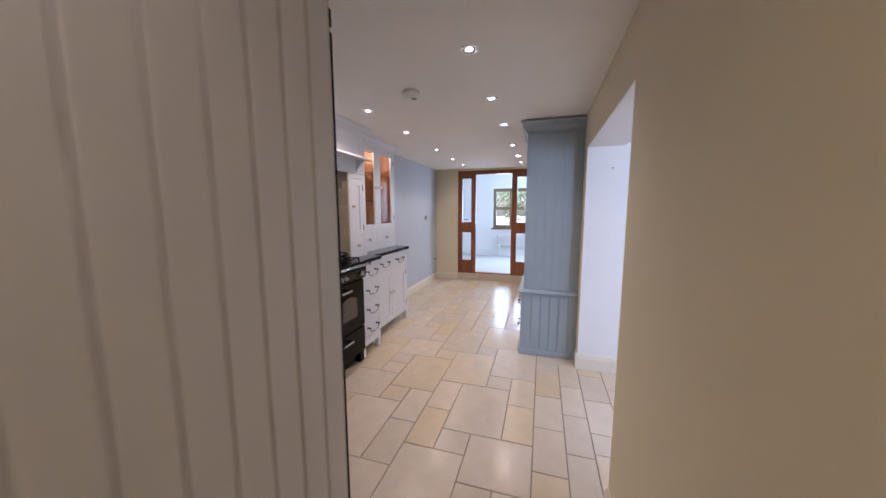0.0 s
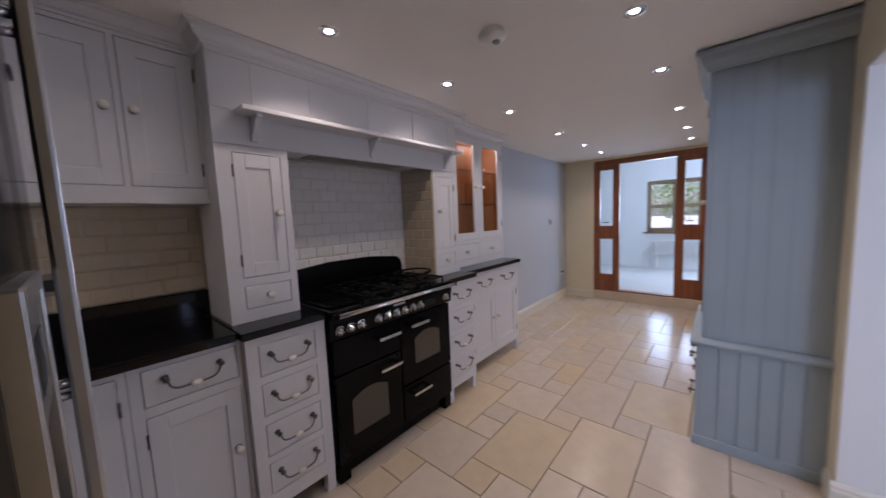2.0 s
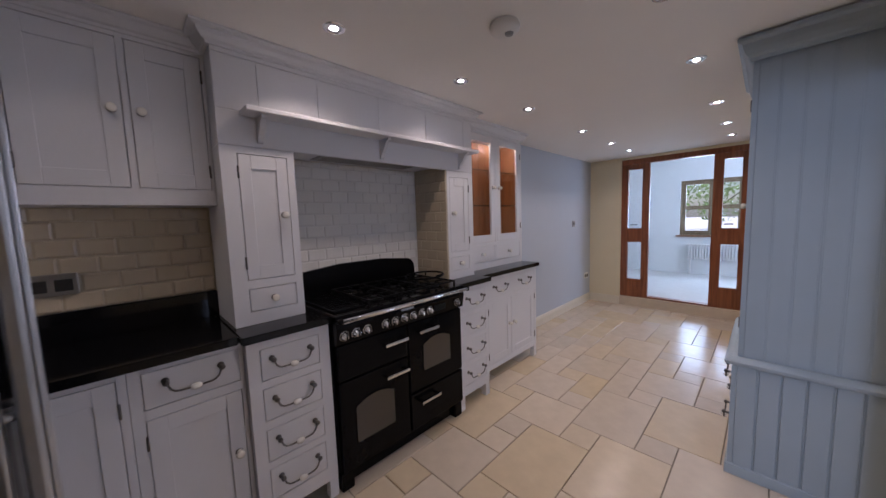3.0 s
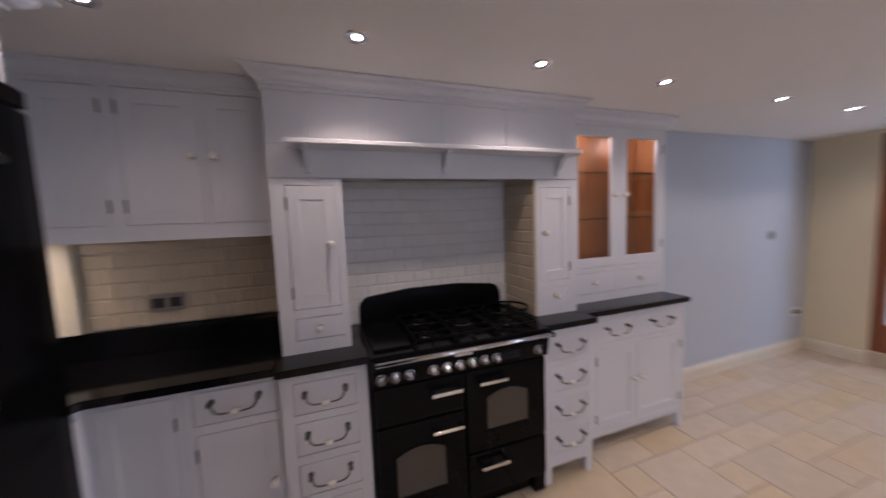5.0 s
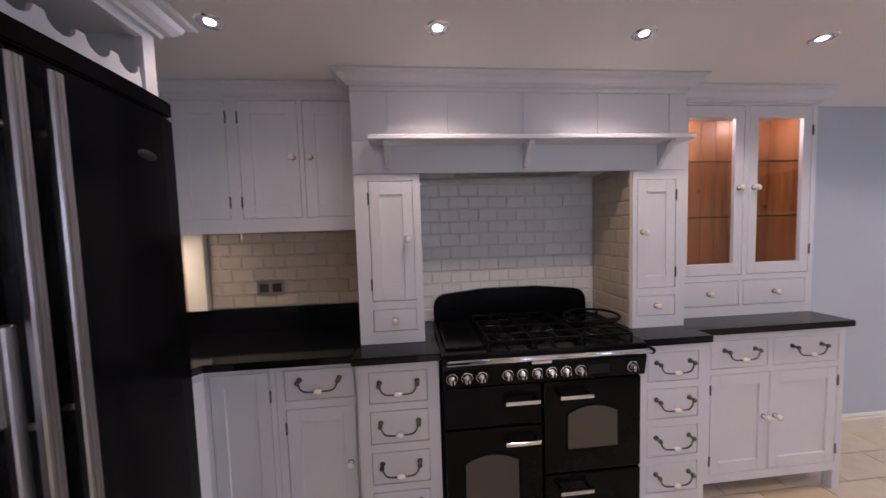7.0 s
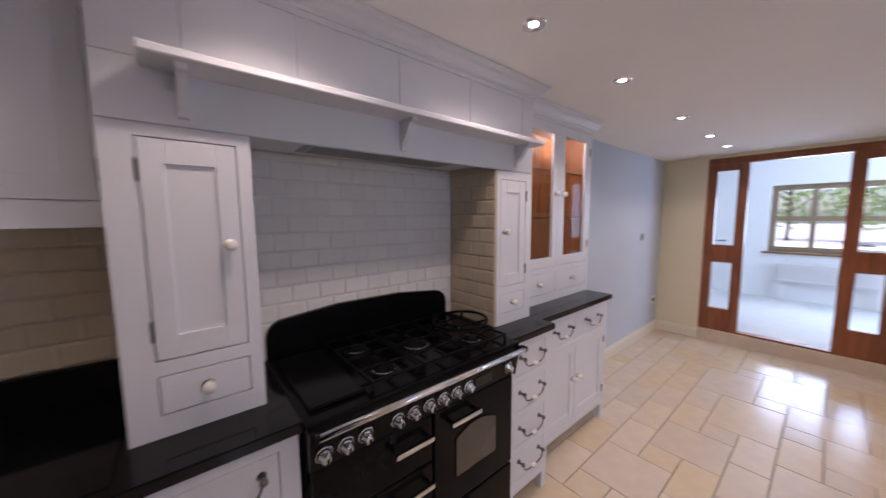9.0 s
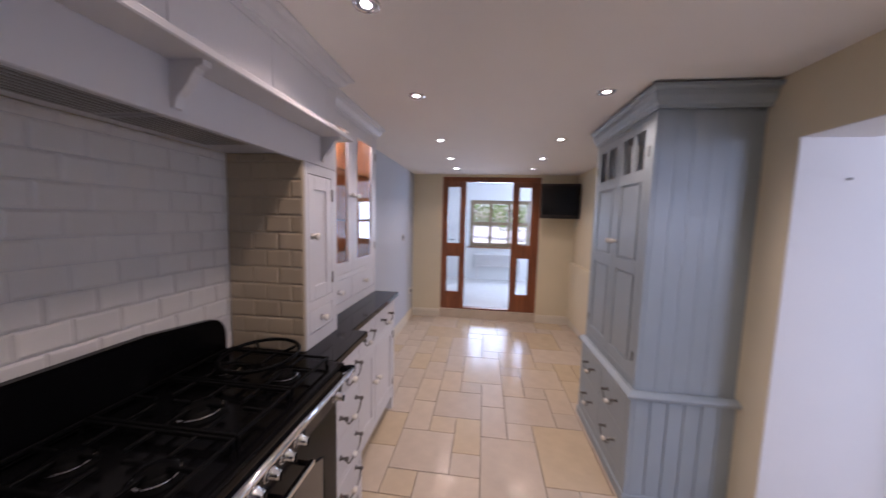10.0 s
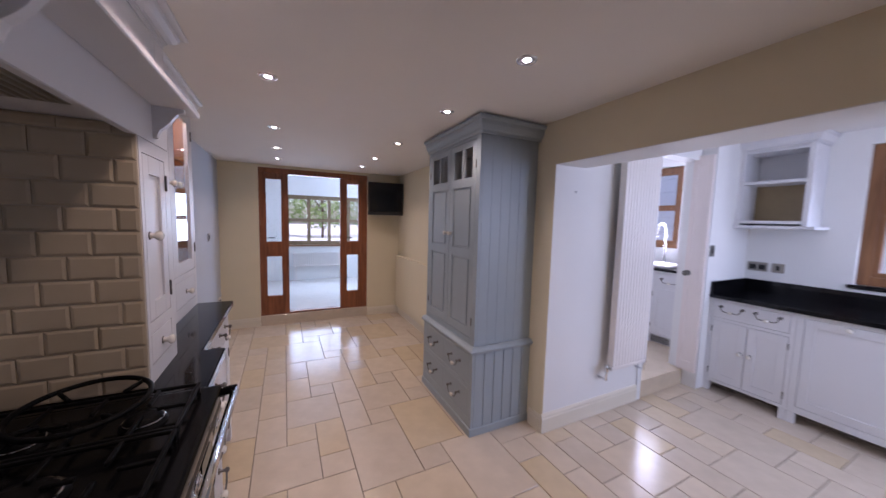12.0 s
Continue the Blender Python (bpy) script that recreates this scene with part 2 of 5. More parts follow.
# ---- the plan (metres) ----
XW, XE = -0.50, 1.887          # range wall, opposite wall
YS, YN = -1.60, 4.535          # wall behind the fridge, far wall with the glazed doors
ZC = 2.18                     # ceiling
OY0, OY1, OZ = -0.175, 1.248, 1.895   # opening to the scullery
DX0, DX1, DZ0, DZ1 = -0.055, 1.385, 0.135, 2.145   # glazed screen

# ---- large structure ----
floor = struct("floor", boxes((XW - 0.3, 4.6, -3.2, 4.8, -0.20, -0.008)), GROUT, "pale limestone tiled floor with dark joints", "floor")
struct("wall_west", boxes((XW - 0.2, XW, YS - 0.2, 2.0, 0, ZC)), CREAM, "painted wall behind the fitted kitchen units")
struct("wall_west_blue", boxes((XW - 0.2, XW, 2.0, YN + 0.2, 0, ZC)), BLUE, "pale blue painted plaster wall")
struct("wall_south", boxes((XW, 1.045, YS - 0.15, YS, 0, ZC)), CREAM, "cream painted wall behind the fridge")
struct("wall_passage_west", boxes((0.89, 1.045, -3.2, YS - 0.15, 0, ZC), (0.89, 1.0265, YS, -1.445, 0, ZC)), CREAM, "cream painted passage wall")
struct("wall_passage_end", boxes((0.87, XE + 0.3, -3.35, -3.2, 0, ZC)), CREAM, "cream painted passage end wall")
struct("wall_east_a", boxes((XE, XE + 0.28, -3.2, OY0, 0, ZC)), CREAM, "cream painted wall beside the opening")
struct("wall_east_header", boxes((XE, XE + 0.28, OY0, OY1, OZ, ZC)), CREAM, "cream painted beam over the wide opening")
struct("wall_east_b", boxes((XE, XE + 0.28, OY1, YN + 0.2, 0, ZC)), CREAM, "cream painted wall behind the tall cupboard")
struct("wall_north", boxes((XW, DX0, YN, YN + 0.2, 0, ZC), (DX1, XE, YN, YN + 0.2, 0, ZC), (DX0, DX1, YN, YN + 0.2, DZ1, ZC)), CREAM, "cream painted end wall round the glazed screen")
struct("ceiling", boxes((XW - 0.2, XE + 0.28, -3.35, YN + 0.2, ZC, ZC + 0.12)), CEIL, "smooth off-white painted ceiling", "ceiling")
struct("step_to_sunroom", boxes((DX0, DX1, YN - 0.012, YN + 0.2, -0.004, DZ0), bev=0.004), TILE, "limestone step under the glazed screen", "step")

# scullery seen through the opening
SX, SXW = 3.74, 4.36
JX0, JX1 = 3.0, 3.65
struct("wall_scullery_north", boxes((XE + 0.28, JX0, OY1 - 0.004, OY1 + 0.12, 0, 2.3), (JX1, SXW, OY1, OY1 + 0.12, 0, 2.3), (JX0, JX1, OY1 - 0.004, OY1 + 0.12, 2.1, 2.3)), WHITE, "white painted wall with a doorway")
struct("opening_lining", boxes((XE + 0.002, XE + 0.28, OY1 - 0.004, OY1, 0.004, OZ), (XE + 0.002, XE + 0.28, OY0, OY1 - 0.004, OZ - 0.004, OZ)), WHITE, "white painted reveal of the opening")
WY0, WY1, WZ0, WZ1 = -0.70, 0.44, 1.07, 2.18
struct("wall_scullery_east", boxes((SXW, SXW + 0.25, -1.3, WY0, 0, 2.3), (SXW, SXW + 0.25, WY1, OY1 + 0.12, 0, 2.3), (SXW, SXW + 0.25, WY0, WY1, 0, WZ0), (SXW, SXW + 0.25, WY0, WY1, WZ1, 2.3)), WHITE, "white painted wall with a window")
# the opening in this unseen wall is made up, for extra light
struct("wall_scullery_south", boxes((XE + 0.28, 2.6, -1.45, -1.3, 0, 2.3), (3.7, SXW + 0.25, -1.45, -1.3, 0, 2.3), (2.6, 3.7, -1.45, -1.3, 0, 1.0), (2.6, 3.7, -1.45, -1.3, 2.1, 2.3)), WHITE, "white painted wall with a window")
struct("ceiling_scullery", boxes((XE + 0.28, SXW + 0.25, -1.45, OY1 + 0.12, 2.3, 2.42)), WHITE, "white painted ceiling", "ceiling")
# washroom behind the scullery doorway
VY0, VY1, VZ0, VZ1 = 1.93, 2.55, 1.22, 2.26
struct("floor_washroom", boxes((2.3, 4.95, OY1, 3.4, -0.1, 0.15)), TILE, "raised limestone floor", "floor")
struct("wall_washroom_east", boxes((4.70, 4.95, OY1 + 0.12, VY0, 0.15, 2.4), (4.70, 4.95, VY1, 3.4, 0.15, 2.4), (4.70, 4.95, VY0, VY1, 0.15, VZ0), (4.70, 4.95, VY0, VY1, VZ1, 2.4)), WHITE, "white painted wall with a small window")
struct("wall_washroom_south", boxes((SXW + 0.25, 4.95, OY1, OY1 + 0.12, 0.15, 2.4)), WHITE, "white painted wall")
struct("wall_washroom_north", boxes((2.3, 4.95, 3.4, 3.5, 0, 2.4)), WHITE, "white painted wall")
struct("wall_washroom_west", boxes((2.18, 2.3, OY1 + 0.12, 3.4, 0, 2.4)), WHITE, "white painted wall")
struct("ceiling_washroom", boxes((2.18, 4.95, OY1, 3.5, 2.4, 2.5)), WHITE, "white painted ceiling", "ceiling")
# sunroom
UY, UX0, UX1 = 7.2, -1.3, 2.9
UWX0, UWX1, UWZ0, UWZ1 = 0.25, 2.05, 0.90, 1.97
struct("floor_sunroom", boxes((UX0, UX1, YN + 0.2, UY + 0.25, -0.1, DZ0)), CARPET, "pale fitted carpet", "floor")
struct("wall_sunroom_north", boxes((UX0, UWX0, UY, UY + 0.25, DZ0, 2.6), (UWX1, UX1, UY, UY + 0.25, DZ0, 2.6), (UWX0, UWX1, UY, UY + 0.25, DZ0, UWZ0), (UWX0, UWX1, UY, UY + 0.25, UWZ1, 2.6)), WHITE, "white painted wall with a wide window")
struct("wall_sunroom_west", boxes((UX0 - 0.15, UX0, YN, UY + 0.25, DZ0, 2.6)), WHITE, "white painted wall")
EW0, EW1 = 5.3, 6.9
# side opening out of view, added for the helper lamp
struct("wall_sunroom_east", boxes((UX1, UX1 + 0.15, YN, EW0, DZ0, 2.6), (UX1, UX1 + 0.15, EW1, UY + 0.25, DZ0, 2.6), (UX1, UX1 + 0.15, EW0, EW1, DZ0, 0.9), (UX1, UX1 + 0.15, EW0, EW1, 2.2, 2.6)), WHITE, "white painted wall with an added side window")
struct("wall_sunroom_south", boxes((UX0, XW - 0.2, YN, YN + 0.2, DZ0, 2.6), (XE + 0.28, UX1, YN, YN + 0.2, DZ0, 2.6), (XW - 0.2, XE + 0.28, YN + 0.02, YN + 0.2, ZC + 0.12, 2.6)), WHITE, "white painted wall")
struct("ceiling_sunroom", boxes((UX0, UX1, YN, UY + 0.25, 2.6, 2.7)), WHITE, "white painted ceiling", "ceiling")
# outside
gw = thing("garden_wall", pose(6.6, -4.0, -0.22), "pale painted blockwork wall outside the windows", "wall")
for k in range(12):
    part("course", boxes((0, 0.2, (0.0 if k % 2 else 0.2), 9.0, k * 0.235 + 0.002, (k + 1) * 0.235), bev=0.006), mat("pale_blockwork", (0.62, 0.66, 0.72), 0.8, var=0.08, scale=4, bump=0.3) if k == 0 else bpy.data.materials["pale_blockwork"], gw)
struct("ground", boxes((-60, 60, -60, 90, -0.6, -0.22)), mat("pale_gravel", (0.78, 0.77, 0.74), 0.9, var=0.1, scale=3), "pale gravelled ground outside", "ground")


LEAF = mat("garden_foliage", (0.20, 0.30, 0.09), 0.6, var=0.35, scale=3)
BARK = mat("bark", (0.12, 0.09, 0.06), 0.9, var=0.3, scale=12, bump=0.6)


def tree(x, y, h, r, seed):
    rnd = random.Random(seed)
    th = thing("garden_tree", pose(x, y, -0.22), "leafy green garden tree beyond the lawn", "tree", "garden trees")
    bms = [tube([(0, 0, 0), (0.05, 0.02, h * 0.3), (0.0, 0.06, h * 0.6), (0.04, 0.0, h * 0.8)], 0.10, 8)]
    for k in range(6):
        a = k * 1.05 + rnd.random()
        bms.append(tube([(0.03, 0.03, h * (0.3 + 0.06 * k)), (r * 0.4 * math.cos(a), r * 0.4 * math.sin(a), h * (0.45 + 0.06 * k)), (r * 0.7 * math.cos(a), r * 0.7 * math.sin(a), h * (0.55 + 0.06 * k))], 0.04, 6))
    part("trunk", join(*bms), BARK, th)
    verts, faces = [], []
    for k in range(1300):
        while True:
            p = Vector((rnd.uniform(-1, 1), rnd.uniform(-1, 1), rnd.uniform(-1, 1)))
            if 0.25 < p.length < 1 + 0.15 * math.sin(7 * p.x + seed) * math.cos(5 * p.z):
                break
        c = Vector((p.x * r, p.y * r, h * 0.58 + p.z * h * 0.46))
        s = rnd.uniform(0.10, 0.22)
        e = Euler((rnd.uniform(-1.2, 1.2), rnd.uniform(-1.2, 1.2), rnd.uniform(0, 6.3))).to_matrix()
        b = len(verts)
        for q in ((-s, 0, 0), (0, -s * 0.45, 0.01), (s, 0, 0), (0, s * 0.45, 0.01)):
            verts.append(tuple(c + e @ Vector(q)))
        faces.append((b, b + 1, b + 2, b + 3))
    me = bpy.data.meshes.new("crown")
    me.from_pydata(verts, [], faces)
    me.materials.append(LEAF)
    cr = new("crown", me)
    cr.parent = th


for k, (tx, ty, hh, rr) in enumerate(((-5.0, 30.0, 5.4, 2.6), (-1.0, 31.0, 6.2, 2.8), (3.2, 29.5, 5.0, 2.5), (7.4, 31.0, 6.0, 2.8), (12.0, 30.0, 5.6, 2.7))):
    tree(tx, ty, hh, rr, 11 + k)


def baseboard(name, bm):
    return struct(name, bm, TRIM, "cream painted skirting board with a moulded top", "baseboard")


def skirt(axis, a, b, at, out, h=0.12):
    """A skirting board along an axis: out is +1 or -1, the way that it faces."""
    p = [(at, 0.0), (at + out * 0.016, 0.0), (at + out * 0.016, h * 0.72), (at + out * 0.012, h * 0.80), (at + out * 0.012, h * 0.88), (at + out * 0.004, h), (at, h)]
    return extrude_profile(p, axis, a, b)


baseboard("baseboard_west", skirt("y", 2.06, YN, XW, 1))
baseboard("baseboard_north_a", skirt("x", XW + 0.016, DX0 - 0.002, YN, -1))
baseboard("baseboard_north_b", skirt("x", DX1 + 0.002, XE - 0.016, YN, -1))
baseboard("baseboard_east", skirt("y", 2.26, YN, XE, -1))
baseboard("baseboard_east_nib", skirt("y", OY1, 1.38, XE, -1))
baseboard("baseboard_east_passage", skirt("y", -3.2, OY0, XE, -1))
baseboard("baseboard_scullery", skirt("x", XE - 0.016, JX0 - 0.06, OY1 - 0.004, -1, 0.14))
struct("boxing_east", boxes((XE - 0.05, XE, 2.5, YN - 0.02, 0.12, 0.93), bev=0.004), CREAM, "cream painted low boxing along the wall", "wall panel")


BULB = glow("lit_lamp", (1.0, 0.93, 0.82), 40.0)


# ---- kinds of thing ----
def knob_bm():
    return lathe([(0.0, -0.036), (0.010, -0.0355), (0.0155, -0.031), (0.0165, -0.025), (0.0135, -0.018), (0.008, -0.013), (0.0075, -0.006), (0.011, -0.003), (0.011, 0.0)], 16, pose(0, 0, 0, -90, 0, 0))


def knob(parent, x, y, z):
    k = part("knob", knob_bm(), CERAMIC, parent, "ivory ceramic knob")
    k.location = (x, y, z)
    rose = part("rosette", lathe([(0.0, -0.0035), (0.0125, -0.003), (0.014, 0.0)], 14, pose(0, 0, 0, -90, 0, 0)), PEWTER, parent, "small dark metal rosette")
    rose.location = (x, y - 0.0003, z)
    return k


def bail(parent, x, y, z, w=0.11):
    """A drop handle: two posts, a bowed bar and a ceramic bead."""
    pts = []
    for i in range(17):
        u = -1 + 2 * i / 16
        pts.append((u * w / 2 * (1 - 0.10 * (1 - abs(u))), -0.028 - 0.004 * (1 - u * u), -0.042 * (1 - u ** 8)))
    bm = tube(pts, 0.0038, 8)
    posts = [lathe([(0.012, 0.0), (0.012, 0.004), (0.006, 0.007), (0.006, 0.022), (0.0105, 0.026), (0.0105, 0.033), (0.006, 0.038), (0.0, 0.039)], 12, pose(s * w / 2, 0, 0, 90, 0, 0)) for s in (-1, 1)]
    h = part("handle", join(bm, *posts), PEWTER, parent, "dark pewter drop handle")
    h.location = (x, y, z)
    bead = lathe([(0.0, -0.018), (0.008, -0.017), (0.0125, -0.008), (0.0125, 0.008), (0.008, 0.017), (0.0, 0.018)], 14, pose(0, -0.032, -0.042, 0, 90, 0))
    part("bead", bead, CERAMIC, h, "ivory ceramic bead")
    return h


def hinge(parent, x, y, z):
    h = part("hinge", join(boxes((-0.004, 0.004, -0.002, 0.0, -0.024, 0.024)), lathe([(0, -0.03), (0.0035, -0.026), (0.0035, 0.026), (0, 0.03)], 8, pose(0, -0.003, 0))), PEWTER, parent, "small dark butt hinge")
    h.location = (x, y, z)


def framed_door(parent, material, w, h, stile=0.055, rail=0.06, t=0.02, sink=0.008, split=None, name="door", top=None):
    """A framed door: its sunk panel with stiles and rails as parts; origin at its lower left, front at y = 0."""
    ph = top if top is not None else h
    ob = part(name, boxes((stile - 0.003, w - stile + 0.003, sink, t - 0.003, rail - 0.003, ph - rail + 0.003)), material, parent)
    for x0 in (0, w - stile):
        part("stile", boxes((x0, x0 + stile, 0, t, 0, h), bev=0.0012), material, ob)
    rails = [(0, rail), (ph - rail, ph)] + ([(split - rail / 2, split + rail / 2)] if split is not None else [])
    for z0, z1 in rails:
        part("rail", boxes((stile, w - stile, 0, t, z0, z1), bev=0.0012), material, ob)
    return ob


def glazed_frame(w, h, stile, rail, t=0.02):
    return boxes((0, stile, 0, t, 0, h), (w - stile, w, 0, t, 0, h), (stile, w - stile, 0, t, 0, rail), (stile, w - stile, 0, t, h - rail, h), bev=0.0012)


def face_frame(w, z0, z1, cells, t=0.02):
    """The frame round the openings of a cabinet: every grid square of it that is in no opening."""
    xs = sorted({0.0, w, *[c[0] for c in cells], *[c[1] for c in cells]})
    zs = sorted({z0, z1, *[c[2] for c in cells], *[c[3] for c in cells]})
    bm = bmnew()
    for xa, xb in zip(xs, xs[1:]):
        run = None
        for za, zb in list(zip(zs, zs[1:])) + [(None, None)]:
            solid = za is not None and not any(c[0] <= (xa + xb) / 2 <= c[1] and c[2] <= (za + zb) / 2 <= c[3] for c in cells)
            if solid:
                run = (run[0], zb) if run else (za, zb)
            elif run:
                box(bm, xa, xb, 0, t, run[0], run[1])
                run = None
    return bm


def cabinet(name, m, w, z0, z1, d, cells, material, label, category="cabinet", feet=0.0, gap=0.003):
    """A framed cabinet. cells: (x0, x1, z0, z1, kind, fitting): kinds drawer, door_l, door_r (hinge side), plain, glass_l, glass_r, void."""
    th = thing(name, m, label, category)
    body = boxes((0, w, 0.021, d, z0 + feet, z1))
    glassy = any(c[4].startswith("glass") or c[4] == "void" for c in cells)
    if not glassy:
        part("body", body, material, th)
    else:
        body.free()
        part("back", boxes((0.018, w - 0.018, d - 0.012, d, z0, z1)), PINE if name == "display_cabinet" else material, th, "orange knotty pine boards" if name == "display_cabinet" else "")
        for xa in (0, w - 0.018):
            part("side", boxes((xa, xa + 0.018, 0.0205, d, z0, z1)), material, th)
        part("top", boxes((0.018, w - 0.018, 0.0205, d - 0.012, z1 - 0.018, z1)), material, th)
        part("bottom", boxes((0.018, w - 0.018, 0.0205, d - 0.012, z0, z0 + 0.018)), material, th)
    part("frame", face_frame(w, z0 + feet, z1, cells), material, th)
    if feet:
        for xa in (0, w - 0.045):
            for ya in (0, d - 0.05):
                part("foot", boxes((xa, xa + 0.045, ya, ya + 0.045, 0, feet - 0.0005), bev=0.002), material, th)
    for xa, xb, za, zb, kind, fit in cells:
        cw, ch = xb - xa - 2 * gap, zb - za - 2 * gap
        if kind == "void":
            continue
        if kind == "drawer":
            ob = part("drawer", boxes((0, cw, 0, 0.02, 0, ch), bev=0.0015), material, th)
        elif kind.startswith("glass"):
            ob = part("door", glazed_frame(cw, ch, 0.052, 0.062), material, th)
            pane = part("pane", boxes((0.052, cw - 0.052, 0.008, 0.012, 0.062, ch - 0.062)), GLASS, ob, "clear glass pane")
            pane.visible_shadow = False
        else:
            ob = framed_door(th, material, cw, ch, min(0.055, cw * 0.24))
        ob.location = (xa + gap, 0, za + gap)
        if fit == "bail":
            bail(ob, cw / 2, 0, ch / 2 + 0.022, min(0.17, cw * 0.66))
        elif fit == "knob":
            knob(ob, cw / 2, 0, ch / 2)
        elif fit == "knob_l":
            knob(ob, 0.028, 0, ch * (0.52 if za > 1.0 else 0.55))
        elif fit == "knob_r":
            knob(ob, cw - 0.028, 0, ch * (0.52 if za > 1.0 else 0.55))
        if kind in ("door_l", "glass_l", "door_r", "glass_r"):
            hx = -gap if kind.endswith("_l") else cw + gap
            for hz in (0.14, 0.86):
                hinge(ob, hx, 0, ch * hz)
    return th


def cornice_profile(p, h):
    """Moulding outline: (out, up) pairs from the wall."""
    return [(0, 0), (p * 0.18, 0), (p * 0.22, h * 0.16), (p * 0.42, h * 0.26), (p * 0.62, h * 0.50), (p * 0.70, h * 0.74), (p * 0.9, h * 0.80), (p, h * 0.86), (p, h), (0, h)]


def cornice(parent, material, w, y, z, p, h, ends=(0, 0)):
    """A cornice along x at the front y of a thing, with returns of the given depths at its ends."""
    pr = cornice_profile(p, h)
    bm = bmnew()
    rows = []
    for a, b in pr:
        row = []
        if ends[0]:
            row.append((-a, y + ends[0], z + b))
        row.append((-a if ends[0] else 0, y - a, z + b))
        row.append((w + (a if ends[1] else 0), y - a, z + b))
        if ends[1]:
            row.append((w + a, y + ends[1], z + b))
        rows.append([bm.verts.new(v) for v in row])
    n = len(rows)
    for i in range(n):
        r0, r1 = rows[i], rows[(i + 1) % n]
        for k in range(len(r0) - 1):
            bm.faces.new((r0[k], r0[k + 1], r1[k + 1], r1[k]))
    bm.faces.new([r[0] for r in rows])
    bm.faces.new([r[-1] for r in rows][::-1])
    bmesh.ops.remove_doubles(bm, verts=bm.verts, dist=1e-5)
    bmesh.ops.recalc_face_normals(bm, faces=bm.faces)
    return part("cornice", bm, material, parent)


def slab(name, m, pts, z0, z1, material, label, category):
    th = thing(name, m, label, category)
    bm = extrude_profile(pts, "z", z0, z1)
    bmesh.ops.bevel(bm, geom=list(bm.edges), offset=0.004, segments=2, affect="EDGES")
    part("slab", bm, material, th)
    return th


# ---- range wall ----
ZW = 0.935
FX = -0.005


def at_west(xf, y):
    return pose(xf, y, 0, 0, 0, 90)


def drawer_stack(y0, y1, xa, xb, label):
    cells = [(xa, xb, z0, z1, "drawer", "bail") for z0, z1 in ((0.172, 0.318), (0.352, 0.500), (0.538, 0.686), (0.720, 0.862))]
    return cabinet("drawer_unit", at_west(FX, y0), y1 - y0, 0, 0.90, 0.48, cells, CAB, label, "drawers", feet=0.10)


drawer_stack(-0.435, -0.082, 0.048, 0.302, "pale grey painted four-drawer unit beside the range cooker")
drawer_stack(0.856, 1.19, 0.038, 0.300, "pale grey painted narrow four-drawer unit beside the tiled alcove")
cabinet("base_cabinet", at_west(-0.09, 1.193), 0.882, 0, 0.90, 0.40,
        [(0.11, 0.432, 0.715, 0.862, "drawer", "bail"), (0.462, 0.845, 0.715, 0.862, "drawer", "bail"), (0.11, 0.445, 0.155, 0.685, "door_l", "knob_r"), (0.449, 0.845, 0.155, 0.685, "door_r", "knob_l")],
        CAB, "pale grey painted base cabinet with two drawers over two doors", feet=0.11)
cabinet("base_cabinet", at_west(-0.045, -0.785), 0.347, 0, 0.90, 0.44,
        [(0.033, 0.332, 0.742, 0.880, "drawer", "bail"), (0.033, 0.332, 0.12, 0.705, "door_l", "knob_r")], CAB, "pale grey painted base cabinet with one drawer over a door", feet=0.07)
cabinet("base_cabinet", at_west(-0.045, -1.075), 0.288, 0, 0.90, 0.44, [(0.018, 0.265, 0.12, 0.878, "door_r", "")], CAB, "pale grey painted narrow base cabinet with a tall door", feet=0.07)
corner = thing("corner_cabinet", pose(0, 0, 0), "pale grey painted angled corner cabinet under the worktop", "cabinet")
part("body", extrude_profile([(XW + 0.01, -1.077), (-0.047, -1.077), (0.13, -1.20), (0.13, YS + 0.01), (XW + 0.01, YS + 0.01)], "z", 0.07, 0.90), CAB, corner)
part("plinth", extrude_profile([(XW + 0.01, -1.077), (-0.09, -1.077), (0.09, -1.24), (0.09, YS + 0.01), (XW + 0.01, YS + 0.01)], "z", 0.0, 0.069), CAB, corner)
dd = framed_door(corner, CAB, 0.19, 0.77, 0.045)
dd.matrix_world = pose(0.121, -1.194, 0.10, 0, 0, 145.2) @ pose(0, -0.021, 0)

slab("worktop", pose(0, 0, 0), [(XW + 0.012, -0.452), (0.02, -0.452), (0.02, -0.074), (XW + 0.012, -0.074)], 0.902, ZW, GRANITE, "polished black granite worktop over the drawers", "worktop")
slab("worktop", pose(0, 0, 0), [(XW + 0.012, 0.85), (0.02, 0.85), (0.02, 1.208), (-0.06, 1.208), (-0.06, 2.09), (XW + 0.012, 2.09)], 0.902, ZW, GRANITE, "polished black granite worktop under the display cabinet", "worktop")
slab("worktop", pose(0, 0, 0), [(XW + 0.012, -0.454), (XW + 0.012, YS + 0.012), (0.16, YS + 0.012), (0.16, -1.185), (-0.018, -1.062), (-0.018, -0.454)], 0.902, ZW, GRANITE, "polished black granite corner worktop", "worktop")
up = thing("upstand", pose(0, 0, 0), "polished black granite upstand along the tiled wall", "upstand")
part("slab", boxes((XW + 0.012, XW + 0.034, YS + 0.035, -0.4365, ZW + 0.0006, ZW + 0.13), (XW + 0.012, 0.155, YS + 0.012, YS + 0.034, ZW + 0.0006, ZW + 0.13), bev=0.002), GRANITE, up)


